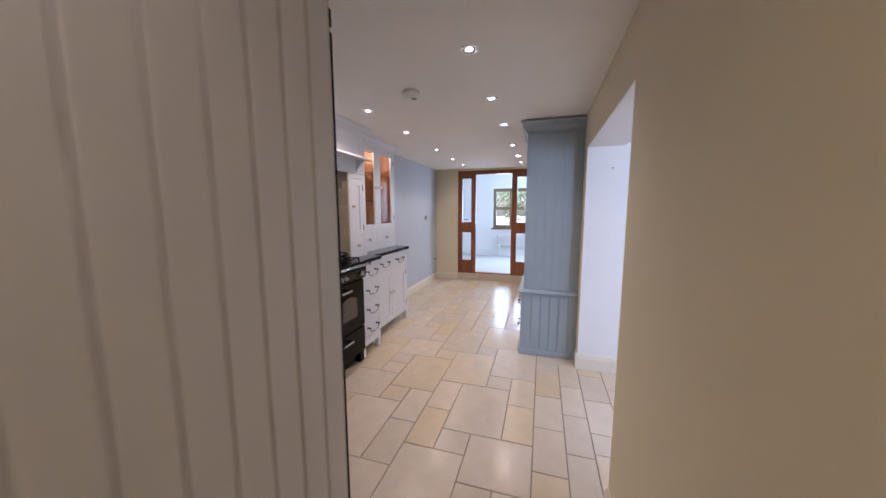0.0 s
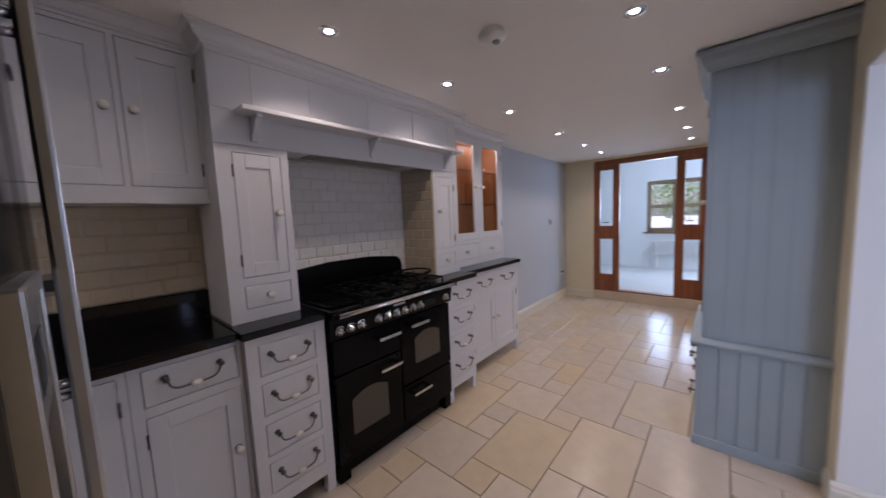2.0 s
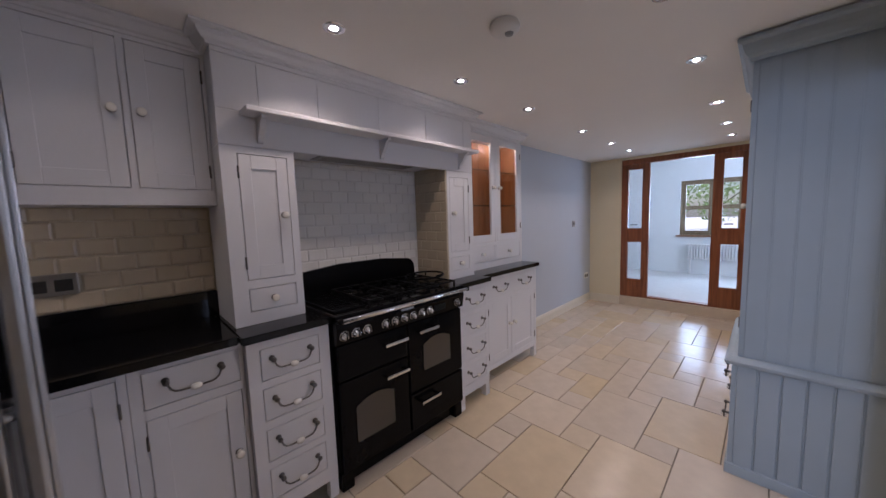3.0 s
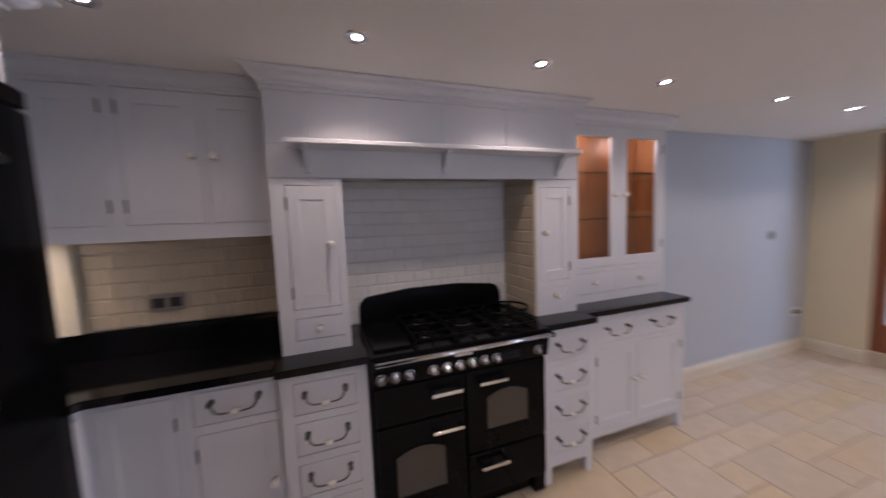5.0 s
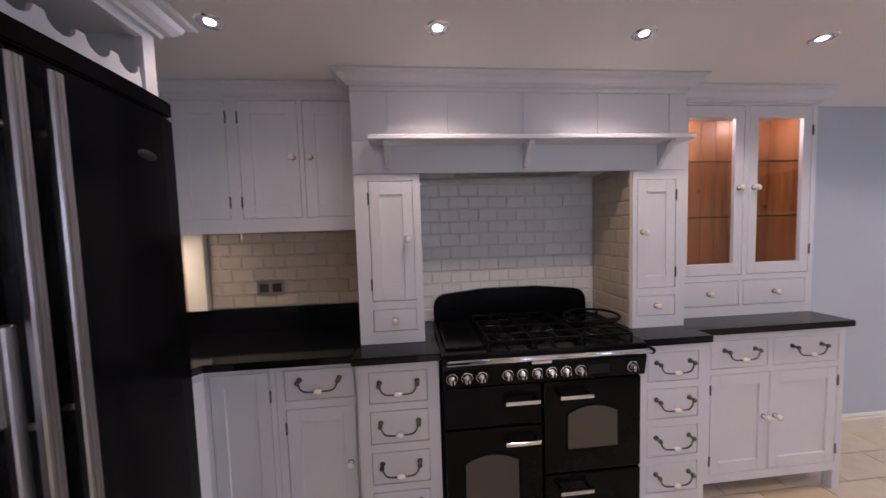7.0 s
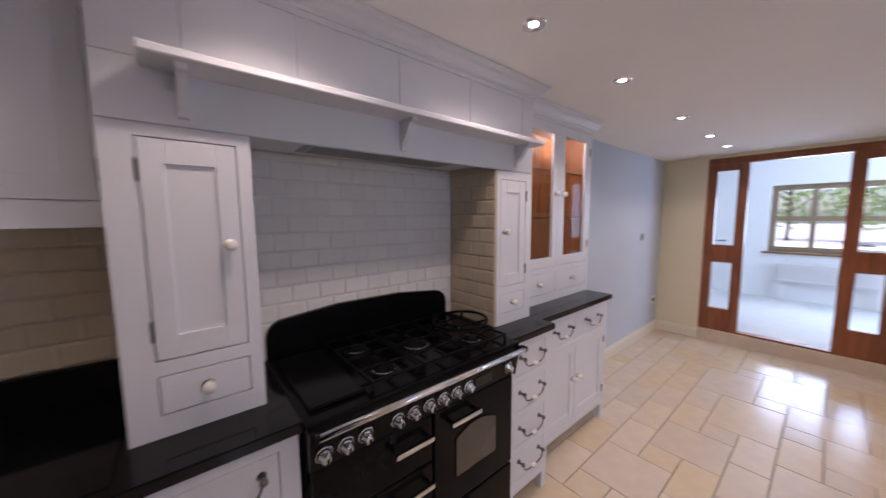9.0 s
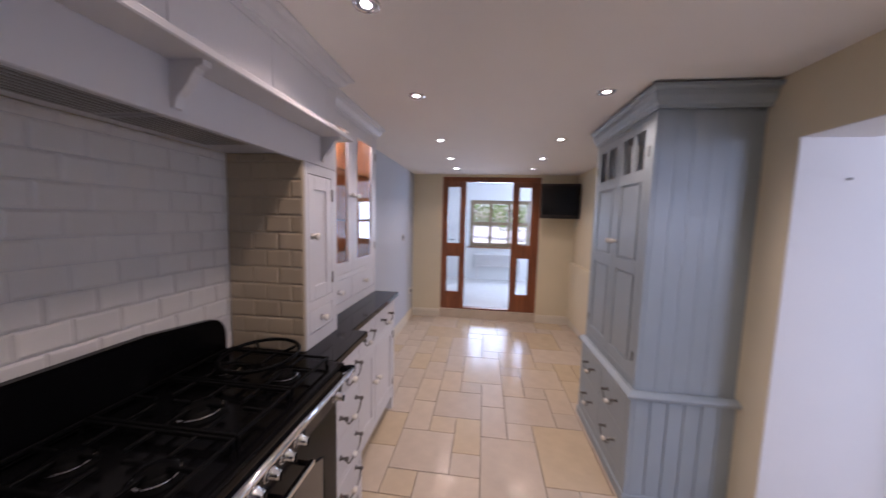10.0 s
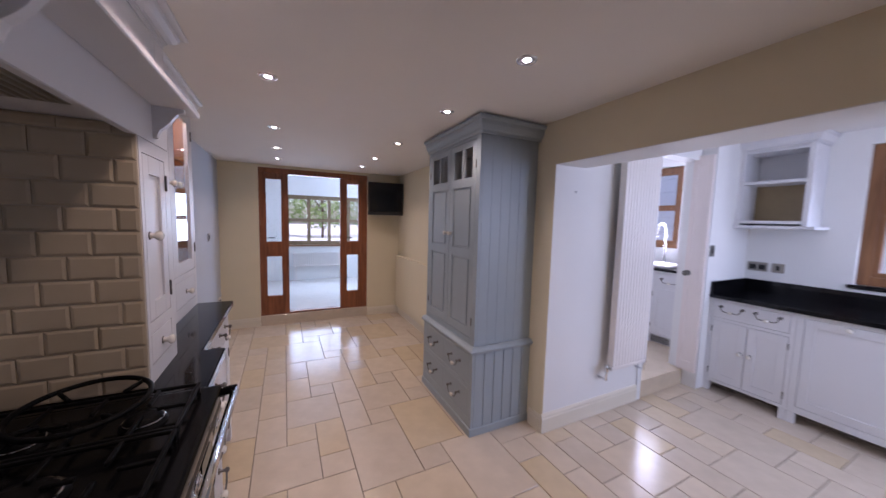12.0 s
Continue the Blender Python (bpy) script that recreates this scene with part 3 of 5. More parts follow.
struct("corner_boxing", boxes((XW + 0.0125, XW + 0.05, -1.385, -1.285, ZW + 0.132, 1.499), bev=0.003), CREAM, "cream painted corner boxing by the tiles", "wall panel")


# over-mantel with towers
TX = -0.142


def tower(y0, y1, xa, xb, zd, label, hinge_side):
    a, b = ("door_l", "knob_r") if hinge_side < 0 else ("door_r", "knob_l")
    return cabinet("tower_cabinet", at_west(TX, y0), y1 - y0, ZW + 0.001, 1.728, 0.342, [(xa, xb, 1.138, zd, a, b), (xa, xb, 0.995, 1.10, "drawer", "knob")], CAB, label)


tower(-0.435, -0.133, 0.063, 0.268, 1.698, "pale grey tower cupboard with a door over a small drawer", -1)
tower(0.919, 1.20, 0.022, 0.230, 1.685, "narrow pale grey tower cupboard beside the tiled alcove", 1)
mantel = thing("over_mantel", at_west(TX, -0.435), "pale grey painted mantel hood with a shelf over the cooker", "mantel")
MW = 1.635
part("front", boxes((0, MW, 0.004, 0.022, 1.730, 2.12)), CAB, mantel)
part("soffit", boxes((0.303, 1.353, 0.0225, 0.342, 1.758, 1.775)), CAB, mantel)
for xa in (0.0, MW - 0.02):
    part("side", boxes((xa, xa + 0.02, 0.0225, 0.342, 1.730, 2.12)), CAB, mantel)
# boarded frieze over the shelf with open joints, and the plain rail below it
edges = (0.0, 0.165, 0.438, 0.80, 1.167, 1.541, MW)
for xa, xb in zip(edges, edges[1:]):
    part("frieze_board", boxes((xa + 0.0015, xb - 0.0015, 0.0, 0.0038, 1.878, 2.098), bev=0.001), CAB, mantel)
part("rail", boxes((0.0, MW, -0.002, 0.0038, 2.1005, 2.12), bev=0.001), CAB, mantel)
part("lower_rail", boxes((0.0, MW, 0.0, 0.0038, 1.7305, 1.8765), bev=0.001), CAB, mantel)
cornice(mantel, CAB, MW, 0.004, 2.12, 0.068, ZC - 2.12 - 0.002, (0.338, 0.10))
part("shelf", boxes((0.085, 1.588, -0.112, -0.0003, 1.856, 1.876), bev=0.003), CAB, mantel)


def bracket(x):
    pts = [(0, 1.8555), (-0.088, 1.8555), (-0.087, 1.843), (-0.070, 1.838), (-0.060, 1.826), (-0.048, 1.806), (-0.034, 1.790), (-0.020, 1.778), (-0.014, 1.765), (-0.010, 1.752), (0, 1.748)]
    bm = extrude_profile([(p[0] - 0.0004, p[1]) for p in pts], "x", x - 0.011, x + 0.011)
    part("bracket", bm, CAB, mantel)


for xb in (0.16, 0.808, 1.49):
    bracket(xb)
hood = thing("extractor", at_west(TX, 0.0), "slim dark extractor grille under the mantel", "extractor hood")
part("casing", boxes((0.06, 0.74, 0.03, 0.27, 1.752, 1.7575), bev=0.002), GREYP, hood)
for fa, fb in ((0.075, 0.392), (0.408, 0.725)):
    filt = part("filter", boxes((fa, fb, 0.045, 0.255, 1.7488, 1.7518), bev=0.001), STEEL, hood, "brushed steel grease filter")
    for k in range(9):
        part("slat", boxes((fa + 0.012, fb - 0.012, 0.056 + k * 0.022, 0.066 + k * 0.022, 1.7472, 1.7486)), NICKEL, filt)

DW, DD, DY = 0.882, 0.24, 1.203
GLASSEDGE = mat("glass_edge", (0.03, 0.045, 0.035), 0.15)
disp = cabinet("display_cabinet", at_west(-0.25, DY), DW, ZW + 0.001, 2.10, DD,
               [(0.055, 0.440, 1.165, 2.088, "glass_l", "knob_r"), (0.468, 0.853, 1.165, 2.088, "glass_r", "knob_l"), (0.055, 0.426, 0.993, 1.134, "drawer", "knob"), (0.450, 0.840, 0.993, 1.134, "drawer", "knob")],
               CAB, "pale grey display cabinet with glazed doors and a lit pine interior", "display cabinet")
for sz in (1.485, 1.79):
    sp = part("shelf", boxes((0.03, DW - 0.03, 0.03, DD - 0.02, sz, sz + 0.007)), GLASS, disp, "glass shelf")
    sp.visible_shadow = False
    part("edge", boxes((0.031, DW - 0.031, 0.0262, 0.0294, sz, sz + 0.007)), GLASSEDGE, sp, "dark green polished glass edge")
part("floor_board", boxes((0.019, DW - 0.019, 0.022, DD - 0.013, 1.15, 1.168)), PINE, disp, "orange pine board")
for k in range(9):
    bw = (DW - 0.038) / 9
    part("back_board", boxes((0.019 + k * bw + 0.0008, 0.019 + (k + 1) * bw - 0.0008, DD - 0.021, DD - 0.0125, 1.1685, 2.08), bev=0.0015), PINE, disp, "orange knotty pine board")
for sx in (0.0185, DW - 0.0275):
    part("lining", boxes((sx, sx + 0.009, 0.022, DD - 0.022, 1.1685, 2.08)), PINE, disp, "orange pine lining")
for k in (0.27, 0.75):
    part("cabinet_lamp", lathe([(0.0, -0.008), (0.025, -0.008), (0.03, 0.0)], 16, pose(DW * k, 0.11, 2.0815)), BULB, disp, "small lit cabinet lamp")
    lo = bpy.data.lights.new("cabinet_lamp_light", "POINT")
    lo.energy, lo.shadow_soft_size, lo.color = CABLAMP, 0.02, (1.0, 0.80, 0.55)
    new("cabinet_lamp_light", lo).location = (-0.25 - 0.11, DY + DW * k, 2.055)
cornice(disp, CAB, DW, 0, 2.10, 0.055, ZC - 2.10 - 0.002, (0, DD))
dish = thing("small_dish", pose(-0.36, DY + 0.70, 1.1685), "small white dish inside the display cabinet", "dish")
part("bowl", lathe([(0.0, 0.004), (0.025, 0.002), (0.028, 0.0), (0.032, 0.01), (0.045, 0.035), (0.042, 0.035), (0.028, 0.012), (0.0, 0.010)], 20), CERAMIC, dish)

wallcab = cabinet("wall_cabinet", at_west(-0.266, -1.30), 0.863, 1.48, 2.12, 0.222,
                  [(0.03, 0.265, 1.545, 2.105, "door_r", ""), (0.318, 0.594, 1.545, 2.105, "door_l", "knob_r"), (0.614, 0.850, 1.545, 2.105, "door_r", "knob_l")], CAB, "pale grey painted wall cabinet with three doors", "wall cabinet")
cornice(wallcab, CAB, 0.863, 0, 2.12, 0.045, ZC - 2.12 - 0.002)
cc = thing("corner_wall_cabinet", pose(0, 0, 0), "pale grey painted corner wall cabinet", "wall cabinet")
part("body", extrude_profile([(XW + 0.01, -1.302), (-0.267, -1.302), (-0.03, -1.48), (-0.03, YS + 0.01), (XW + 0.01, YS + 0.01)], "z", 1.48, ZC - 0.002), CAB, cc)


ucl = thing("under_cabinet_light", pose(-0.22, -1.5, 1.479), "slim lit strip lamp under the corner wall cabinet", "strip light")
part("casing", boxes((-0.16, 0.12, -0.02, 0.02, -0.018, -0.0005), bev=0.003), PLASTIC, ucl)
part("tube", boxes((-0.15, 0.11, -0.012, 0.012, -0.022, -0.0185)), BULB, ucl, "lit diffuser strip")
area("under_cabinet_lamp", pose(-0.24, -1.5, 1.455), 0.26, 0.03, 0.7, (1.0, 0.80, 0.50))


# ---- range cooker ----
def cooker():
    th = thing("range_cooker", at_west(0.03, -0.07), "black enamel range cooker with chrome rail and gas hob", "range cooker")
    w = 0.915
    part("body", boxes((0.0, w, 0.03, 0.515, 0.10, 0.90), bev=0.006), ENAMEL, th)
    part("plinth", boxes((0.03, w - 0.03, 0.05, 0.50, 0.02, 0.10)), ENAMEL, th)
    for xa in (0.0, w - 0.07):
        part("foot", boxes((xa, xa + 0.07, 0.02, 0.12, 0.0, 0.099), bev=0.008, seg=2), ENAMEL, th)
    part("hob", boxes((-0.004, w + 0.004, -0.03, 0.515, 0.901, 0.938), bev=0.012, seg=3), ENAMEL, th)
    # control panel
    pr = [(0.03, 0.78), (-0.012, 0.79), (-0.026, 0.875), (-0.02, 0.899), (0.03, 0.899)]
    panel = part("control_panel", extrude_profile(pr, "x", 0.0, w), ENAMEL, th)
    for kx in (0.04, 0.104, 0.168, 0.282, 0.347, 0.413, 0.477, 0.543, 0.609, 0.852):
        kb = part("knob", lathe([(0.0, -0.030), (0.010, -0.030), (0.012, -0.027), (0.0135, -0.010), (0.0175, -0.007), (0.0175, 0.0)], 18), CHROME, panel, "chrome and black control knob")
        kb.matrix_basis = pose(kx, -0.0205, 0.832, -82, 0, 0)
        part("grip", boxes((-0.0035, 0.0035, -0.0125, 0.0125, -0.036, -0.0305), bev=0.001), ENAMEL, kb)
        kb2 = part("bezel", lathe([(0.0225, -0.002), (0.0255, -0.001), (0.0255, 0.002), (0.0205, 0.003)], 20), CHROME, panel)
        kb2.matrix_basis = pose(kx, -0.0205, 0.832, -82, 0, 0)
    part("badge", boxes((0.385, 0.475, -0.0285, -0.0235, 0.876, 0.888), bev=0.001), CHROME, panel)
    ck = part("clock", boxes((0.64, 0.74, -0.0245, -0.0195, 0.815, 0.855)), SCREEN, panel, "small black clock display")
    # front rail
    rail = part("rail", tube([(0.015, -0.066, 0.918), (w - 0.015, -0.066, 0.918)], 0.011, 14), CHROME, th, "polished chrome towel rail")
    for rx in (0.008, w - 0.008):
        part("rail_end", join(tube([(rx, -0.02, 0.910), (rx, -0.05, 0.918), (rx, -0.072, 0.918)], 0.014, 12)), ENAMEL, th)

    def oven(x0, x1, z0, z1, win, hz):
        d = part("oven_door", boxes((x0, x1, 0.0, 0.029, z0, z1), bev=0.006, seg=2), ENAMEL, th)
        if win:
            a, b, c, e = win
            pts = []
            for i in range(13):
                u = i / 12
                pts.append((a + (b - a) * u, e - 0.035 * (2 * u - 1) ** 2 * 1.0))
            pts += [(b, c), (a, c)]
            part("window", extrude_profile([(p[0], p[1]) for p in pts], "y", -0.002, 0.004), OVENGLASS, d, "smoked oven window")
            ring = [(p[0], -0.001, p[1]) for p in pts]
            part("window_trim", tube(ring, 0.004, 6, closed=True), ENAMEL, d)
        hw = 0.155
        hx = x1 - 0.020 - hw if x0 < 0.3 else x0 + 0.055
        hd = part("handle", boxes((hx, hx + hw, -0.045, -0.028, hz - 0.009, hz + 0.009), bev=0.005, seg=3), CHROME, d, "chrome bar handle")
        for q in (hx + 0.012, hx + hw - 0.012):
            part("post", tube([(q, -0.032, hz), (q, 0.0, hz)], 0.008, 8), ENAMEL, hd)

    oven(0.008, 0.438, 0.597, 0.778, None, 0.715)
    oven(0.008, 0.438, 0.115, 0.588, (0.088, 0.332, 0.24, 0.473), 0.534)
    oven(0.450, w - 0.008, 0.352, 0.778, (0.556, 0.795, 0.458, 0.66), 0.722)
    oven(0.450, w - 0.008, 0.115, 0.342, None, 0.286)
    # back guard with rounded shoulders
    pts = [(0.0, 0.9385), (0.0, 0.985)]
    for i in range(7):
        a = math.pi - i / 6 * math.pi / 2
        pts.append((0.075 + 0.075 * math.cos(a), 1.02 + 0.075 * math.sin(a)))
    pts += [(0.3, 1.118), (w - 0.3, 1.118)]
    for i in range(7):
        a = math.pi / 2 - i / 6 * math.pi / 2
        pts.append((w - 0.075 + 0.075 * math.cos(a), 1.02 + 0.075 * math.sin(a)))
    pts += [(w, 0.985), (w, 0.9385)]
    bg = extrude_profile(pts, "y", 0.478, 0.508)
    bmesh.ops.bevel(bg, geom=[e for e in bg.edges if abs(e.verts[0].co.y - e.verts[1].co.y) < 1e-6 and e.verts[0].co.y < 0.49], offset=0.007, segments=2, affect="EDGES")
    part("backguard", bg, ENAMEL, th)
    # griddle plate on the left, burners and pan stands
    part("griddle_lid", boxes((0.02, 0.195, 0.03, 0.455, 0.9385, 0.950), bev=0.005, seg=2), ENAMEL, th)
    centres = [(0.31, 0.12), (0.31, 0.345), (0.53, 0.235), (0.755, 0.12), (0.755, 0.345)]
    for i, (bx, by) in enumerate(centres):
        r = 0.055 if i == 2 else 0.04
        b = part("burner", lathe([(r * 1.25, 0.938), (r * 1.25, 0.943), (r, 0.946), (r, 0.952), (r * 0.9, 0.954), (r * 0.9, 0.958), (r * 0.6, 0.960), (0, 0.960)], 20, pose(bx, by, 0)), IRON, th, "black gas burner")
        part("burner_ring", lathe([(r * 1.02, 0.9475), (r * 1.10, 0.9475), (r * 1.10, 0.951), (r * 1.02, 0.951)], 20, pose(bx, by, 0)), CHROME, b)
    for x0, x1 in ((0.21, 0.415), (0.42, 0.64), (0.645, 0.885)):
        bm = bmnew()
        za, zb = 0.961, 0.971
        cx = (x0 + x1) / 2
        for y0 in (0.02, 0.445):
            box(bm, x0, x1, y0, y0 + 0.010, za, zb, 0.002)
        for xx in (x0, x1 - 0.010):
            box(bm, xx, xx + 0.010, 0.0305, 0.4445, za, zb, 0.002)
        for yy in (0.12, 0.235, 0.345):
            box(bm, x0 + 0.0105, cx - 0.025, yy - 0.005, yy + 0.005, za, zb, 0.002)
            box(bm, cx + 0.025, x1 - 0.0105, yy - 0.005, yy + 0.005, za, zb, 0.002)
        for ya, yb in ((0.0305, 0.095), (0.155, 0.205), (0.265, 0.315), (0.375, 0.4445)):
            box(bm, cx - 0.005, cx + 0.005, ya, yb, za, zb, 0.002)
        for xx in (x0 + 0.001, x1 - 0.011):
            for yy in (0.022, 0.445):
                box(bm, xx, xx + 0.010, yy, yy + 0.008, 0.9385, za - 0.0005)
        part("pan_stand", bm, IRON, th, "black cast-iron pan stand")
    return th


cooker()
# wok ring resting on the pan stands
wok = thing("wok_ring", at_west(0, 0) @ pose(0.745, 0.225, 0.972), "loose black cast-iron wok ring lying on the hob", "wok ring")
pts = [(0.135 * math.cos(2 * math.pi * i / 36), 0.13 * math.sin(2 * math.pi * i / 36), 0.018 + 0.006 * math.cos(2 * math.pi * i / 36)) for i in range(36)]
part("ring", tube(pts, 0.007, 8, closed=True), IRON, wok)
for k in range(4):
    a = math.pi / 4 + k * math.pi / 2
    part("arm", tube([(0.135 * math.cos(a), 0.13 * math.sin(a), 0.018 + 0.006 * math.cos(a)), (0.085 * math.cos(a), 0.08 * math.sin(a), 0.008)], 0.006, 6), IRON, wok)


# ---- fridge and its housing ----
FY = -0.905
fr = thing("fridge_freezer", pose(1.031, FY, 0, 0, 0, 180), "large black two-door fridge freezer with steel handles", "fridge freezer")
FW = 0.776
part("body", boxes((0.004, FW - 0.004, 0.075, 0.64, 0.03, 1.885), bev=0.004), ENAMEL, fr)
part("base", boxes((0.02, FW - 0.02, 0.08, 0.62, 0.0, 0.029)), DARK, fr)


def bowed(x0, x1, z0, z1):
    n = 8
    pts = [(x0, 0.07)]
    for i in range(n + 1):
        u = x0 + (x1 - x0) * i / n
        pts.append((u, 0.010 * (2 * u / FW - 1) ** 2 + (0.004 if i in (0, n) else 0)))
    pts.append((x1, 0.07))
    bm = extrude_profile(pts, "z", z0, z1)
    bmesh.ops.bevel(bm, geom=[e for e in bm.edges if abs(e.verts[0].co.z - e.verts[1].co.z) < 1e-6], offset=0.005, segments=2, affect="EDGES")
    return bm


SPL = 0.353
dl = part("door", bowed(0.0, SPL - 0.003, 0.05, 1.835), ENAMEL, fr, "black door with an ice and water dispenser")
dr = part("door", bowed(SPL + 0.003, FW, 0.05, 1.835), ENAMEL, fr)
part("top_trim", bowed(0.0, FW, 1.84, 1.89), ENAMEL, fr)
for door, hx in ((dl, SPL - 0.034), (dr, SPL + 0.034)):
    ribs = [(-0.010, 0.010), (-0.014, 0.005), (-0.014, -0.006), (-0.011, -0.010), (-0.006, -0.010), (-0.0045, -0.007), (-0.003, -0.011), (0.003, -0.011), (0.0045, -0.007), (0.006, -0.010), (0.011, -0.010), (0.014, -0.006), (0.014, 0.005), (0.010, 0.010)]
    hb = part("handle", extrude_profile([(hx + a, -0.034 + b) for a, b in ribs], "z", 0.35, 1.80), STEEL, door, "tall ribbed brushed steel bar handle")
    for hz in (0.45, 1.12, 1.68):
        part("post", tube([(hx, -0.0235, hz), (hx, 0.004, hz)], 0.007, 8), STEEL, hb)
part("badge", lathe([(0.0, -0.004), (0.022, -0.004), (0.026, 0.0)], 20, pose(0.655, 0.003, 1.70, -90, 0, 0) @ Matrix.Diagonal((1.3, 0.55, 1, 1))), DARK, dr)
disp_f = part("dispenser_frame", boxes((0.055, 0.078, -0.014, 0.012, 0.90, 1.32), (0.285, 0.308, -0.014, 0.012, 0.90, 1.32), (0.0785, 0.2845, -0.014, 0.012, 1.295, 1.32), (0.0785, 0.2845, -0.014, 0.012, 0.90, 0.925), bev=0.003), STEEL, dl, "grey dispenser surround")
part("recess", boxes((0.0785, 0.2845, 0.002, 0.014, 0.9255, 1.2945)), GREYP, disp_f)
part("fascia", boxes((0.0785, 0.2845, -0.008, 0.0015, 1.14, 1.2945), bev=0.003), STEEL, disp_f)
part("display", boxes((0.11, 0.25, -0.0095, -0.0083, 1.18, 1.25)), SCREEN, disp_f, "black dispenser display")
part("drip_tray", boxes((0.085, 0.278, -0.03, 0.0015, 0.926, 0.95), bev=0.004), STEEL, disp_f)


def beadboard(length, z0, z1, pitch=0.075):
    """Tongued boards along x with a bead groove at each joint; front at y = 0."""
    bms = []
    n = max(1, round(length / pitch))
    p = length / n
    for i in range(n):
        bms.append([(i * p, 0.018), (i * p, 0.003), (i * p + 0.003, 0.0), ((i + 1) * p - 0.010, 0.0), ((i + 1) * p - 0.007, 0.0032), ((i + 1) * p - 0.004, 0.0), ((i + 1) * p - 0.001, 0.003), ((i + 1) * p - 0.0002, 0.018)])
    return [extrude_profile(b, "z", z0, z1) for b in bms]


house = thing("fridge_housing", pose(0, 0, 0), "white painted fridge housing with beaded side and wine rack", "fridge housing")
hp = part("side_panel", boxes((1.0325, 1.035, -1.598, -0.955, 0, 2.10)), CAB, house)
for bm in beadboard(0.643, 0.0, 2.10, 0.078):
    b = part("board", bm, CAB, hp)
    b.matrix_world = pose(1.0525, -1.598, 0, 0, 0, 90)
part("inner_side", boxes((0.23, 0.25, -1.55, -0.97, 1.9, 2.10)), CAB, house)
part("rear_side", boxes((0.19, 0.208, -1.55, -1.06, 0, 2.10)), CAB, house)
rack = part("rack_frame", boxes((0.25, 0.275, -0.995, -0.97, 1.898, 2.10), (1.0, 1.0275, -0.995, -0.97, 1.898, 2.10), (0.2755, 0.9995, -0.995, -0.97, 2.08, 2.10), (0.2755, 0.9995, -0.995, -0.97, 1.898, 1.915), (0.25, 1.0275, -1.5, -0.996, 1.893, 1.899)), CAB, house)
part("rack_back", boxes((0.25, 1.0275, -1.5, -1.49, 1.9, 2.10)), CAB, house)
part("rack_top", boxes((0.23, 1.052, -1.55, -0.97, 2.1005, 2.105)), CAB, house)
pts = [(0.2755, 1.9155), (0.9995, 1.9155)]
for k in range(7, -1, -1):
    cx = 0.2755 + 0.724 * (k + 0.5) / 8
    for i in range(7):
        a = i / 6 * math.pi
        pts.append((cx + 0.034 * math.cos(a), 1.985 - 0.034 * math.sin(a)))
part("bottle_rest", extrude_profile(pts, "y", -0.99, -0.978), CAB, house, "scalloped wine bottle rest")
cz = cornice(house, CAB, 0.822, 0, 2.105, 0.085, ZC - 2.107, (0.5, 0.4))
cz.matrix_world = pose(1.052, -0.97, 0, 0, 0, 180)

# ---- tall cupboard ----
tall = thing("larder_cupboard", pose(1.405, 2.25, 0, 0, 0, -90), "tall duck-egg blue larder cupboard with drawers below", "cupboard")
TW, TD = 0.845, 0.488
base = part("base", boxes((0.0, TW - 0.018, 0.001, TD, 0.06, 0.60)), DUCK, tall)
part("frame", face_frame(TW, 0.06, 0.60, [(0.04, 0.41, 0.12, 0.33), (0.04, 0.41, 0.36, 0.57), (0.425, 0.795, 0.12, 0.33), (0.425, 0.795, 0.36, 0.57)]), DUCK, tall).location = (0, -0.02, 0)
for xa in (0.04, 0.425):
    for za in (0.12, 0.36):
        d = part("drawer", boxes((0, 0.365, 0, 0.02, 0, 0.205), bev=0.0015), DUCK, tall)
        d.location = (xa + 0.0025, -0.02, za + 0.0025)
        bail(d, 0.1825, 0, 0.125, 0.13)
part("plinth", boxes((-0.006, TW + 0.006, -0.03, TD, 0.0, 0.0595), bev=0.004), DUCK, tall)
pr = [(0.0, 0.0), (0.02, 0.0), (0.026, 0.01), (0.028, 0.02), (0.020, 0.028), (0.008, 0.034), (0.0, 0.038)]
bm = bmnew()
rows = []
for a, b in pr:
    rows.append([bm.verts.new(v) for v in ((0, -0.02 - a, 0.6005 + b), (TW + a, -0.02 - a, 0.6005 + b), (TW + a, TD, 0.6005 + b))])
for i in range(len(rows) - 1):
    for k in range(2):
        bm.faces.new((rows[i][k], rows[i][k + 1], rows[i + 1][k + 1], rows[i + 1][k]))
bmesh.ops.recalc_face_normals(bm, faces=bm.faces)
part("dado_moulding", bm, DUCK, tall)
part("dado_top", boxes((0, TW, -0.02, TD, 0.6005, 0.638)), DUCK, tall)
part("upper_back", boxes((0.018, TW - 0.018, TD - 0.012, TD, 0.639, 2.10)), DUCK, tall)
part("upper_side", boxes((0.0, 0.0175, 0.021, TD, 0.639, 2.10)), DUCK, tall)
part("upper_side", boxes((TW - 0.036, TW - 0.0185, 0.021, TD, 0.639, 2.10)), DUCK, tall)
part("upper_top", boxes((0.018, TW - 0.0365, 0.021, TD - 0.013, 2.08, 2.10)), DUCK, tall)
part("inner_shelf", boxes((0.018, TW - 0.0365, 0.021, TD - 0.013, 1.70, 1.718)), DUCK, tall)
part("face", face_frame(TW - 0.018, 0.639, 2.10, [(0.035, 0.405, 0.68, 2.05), (0.41, 0.78, 0.68, 2.05)]), DUCK, tall)
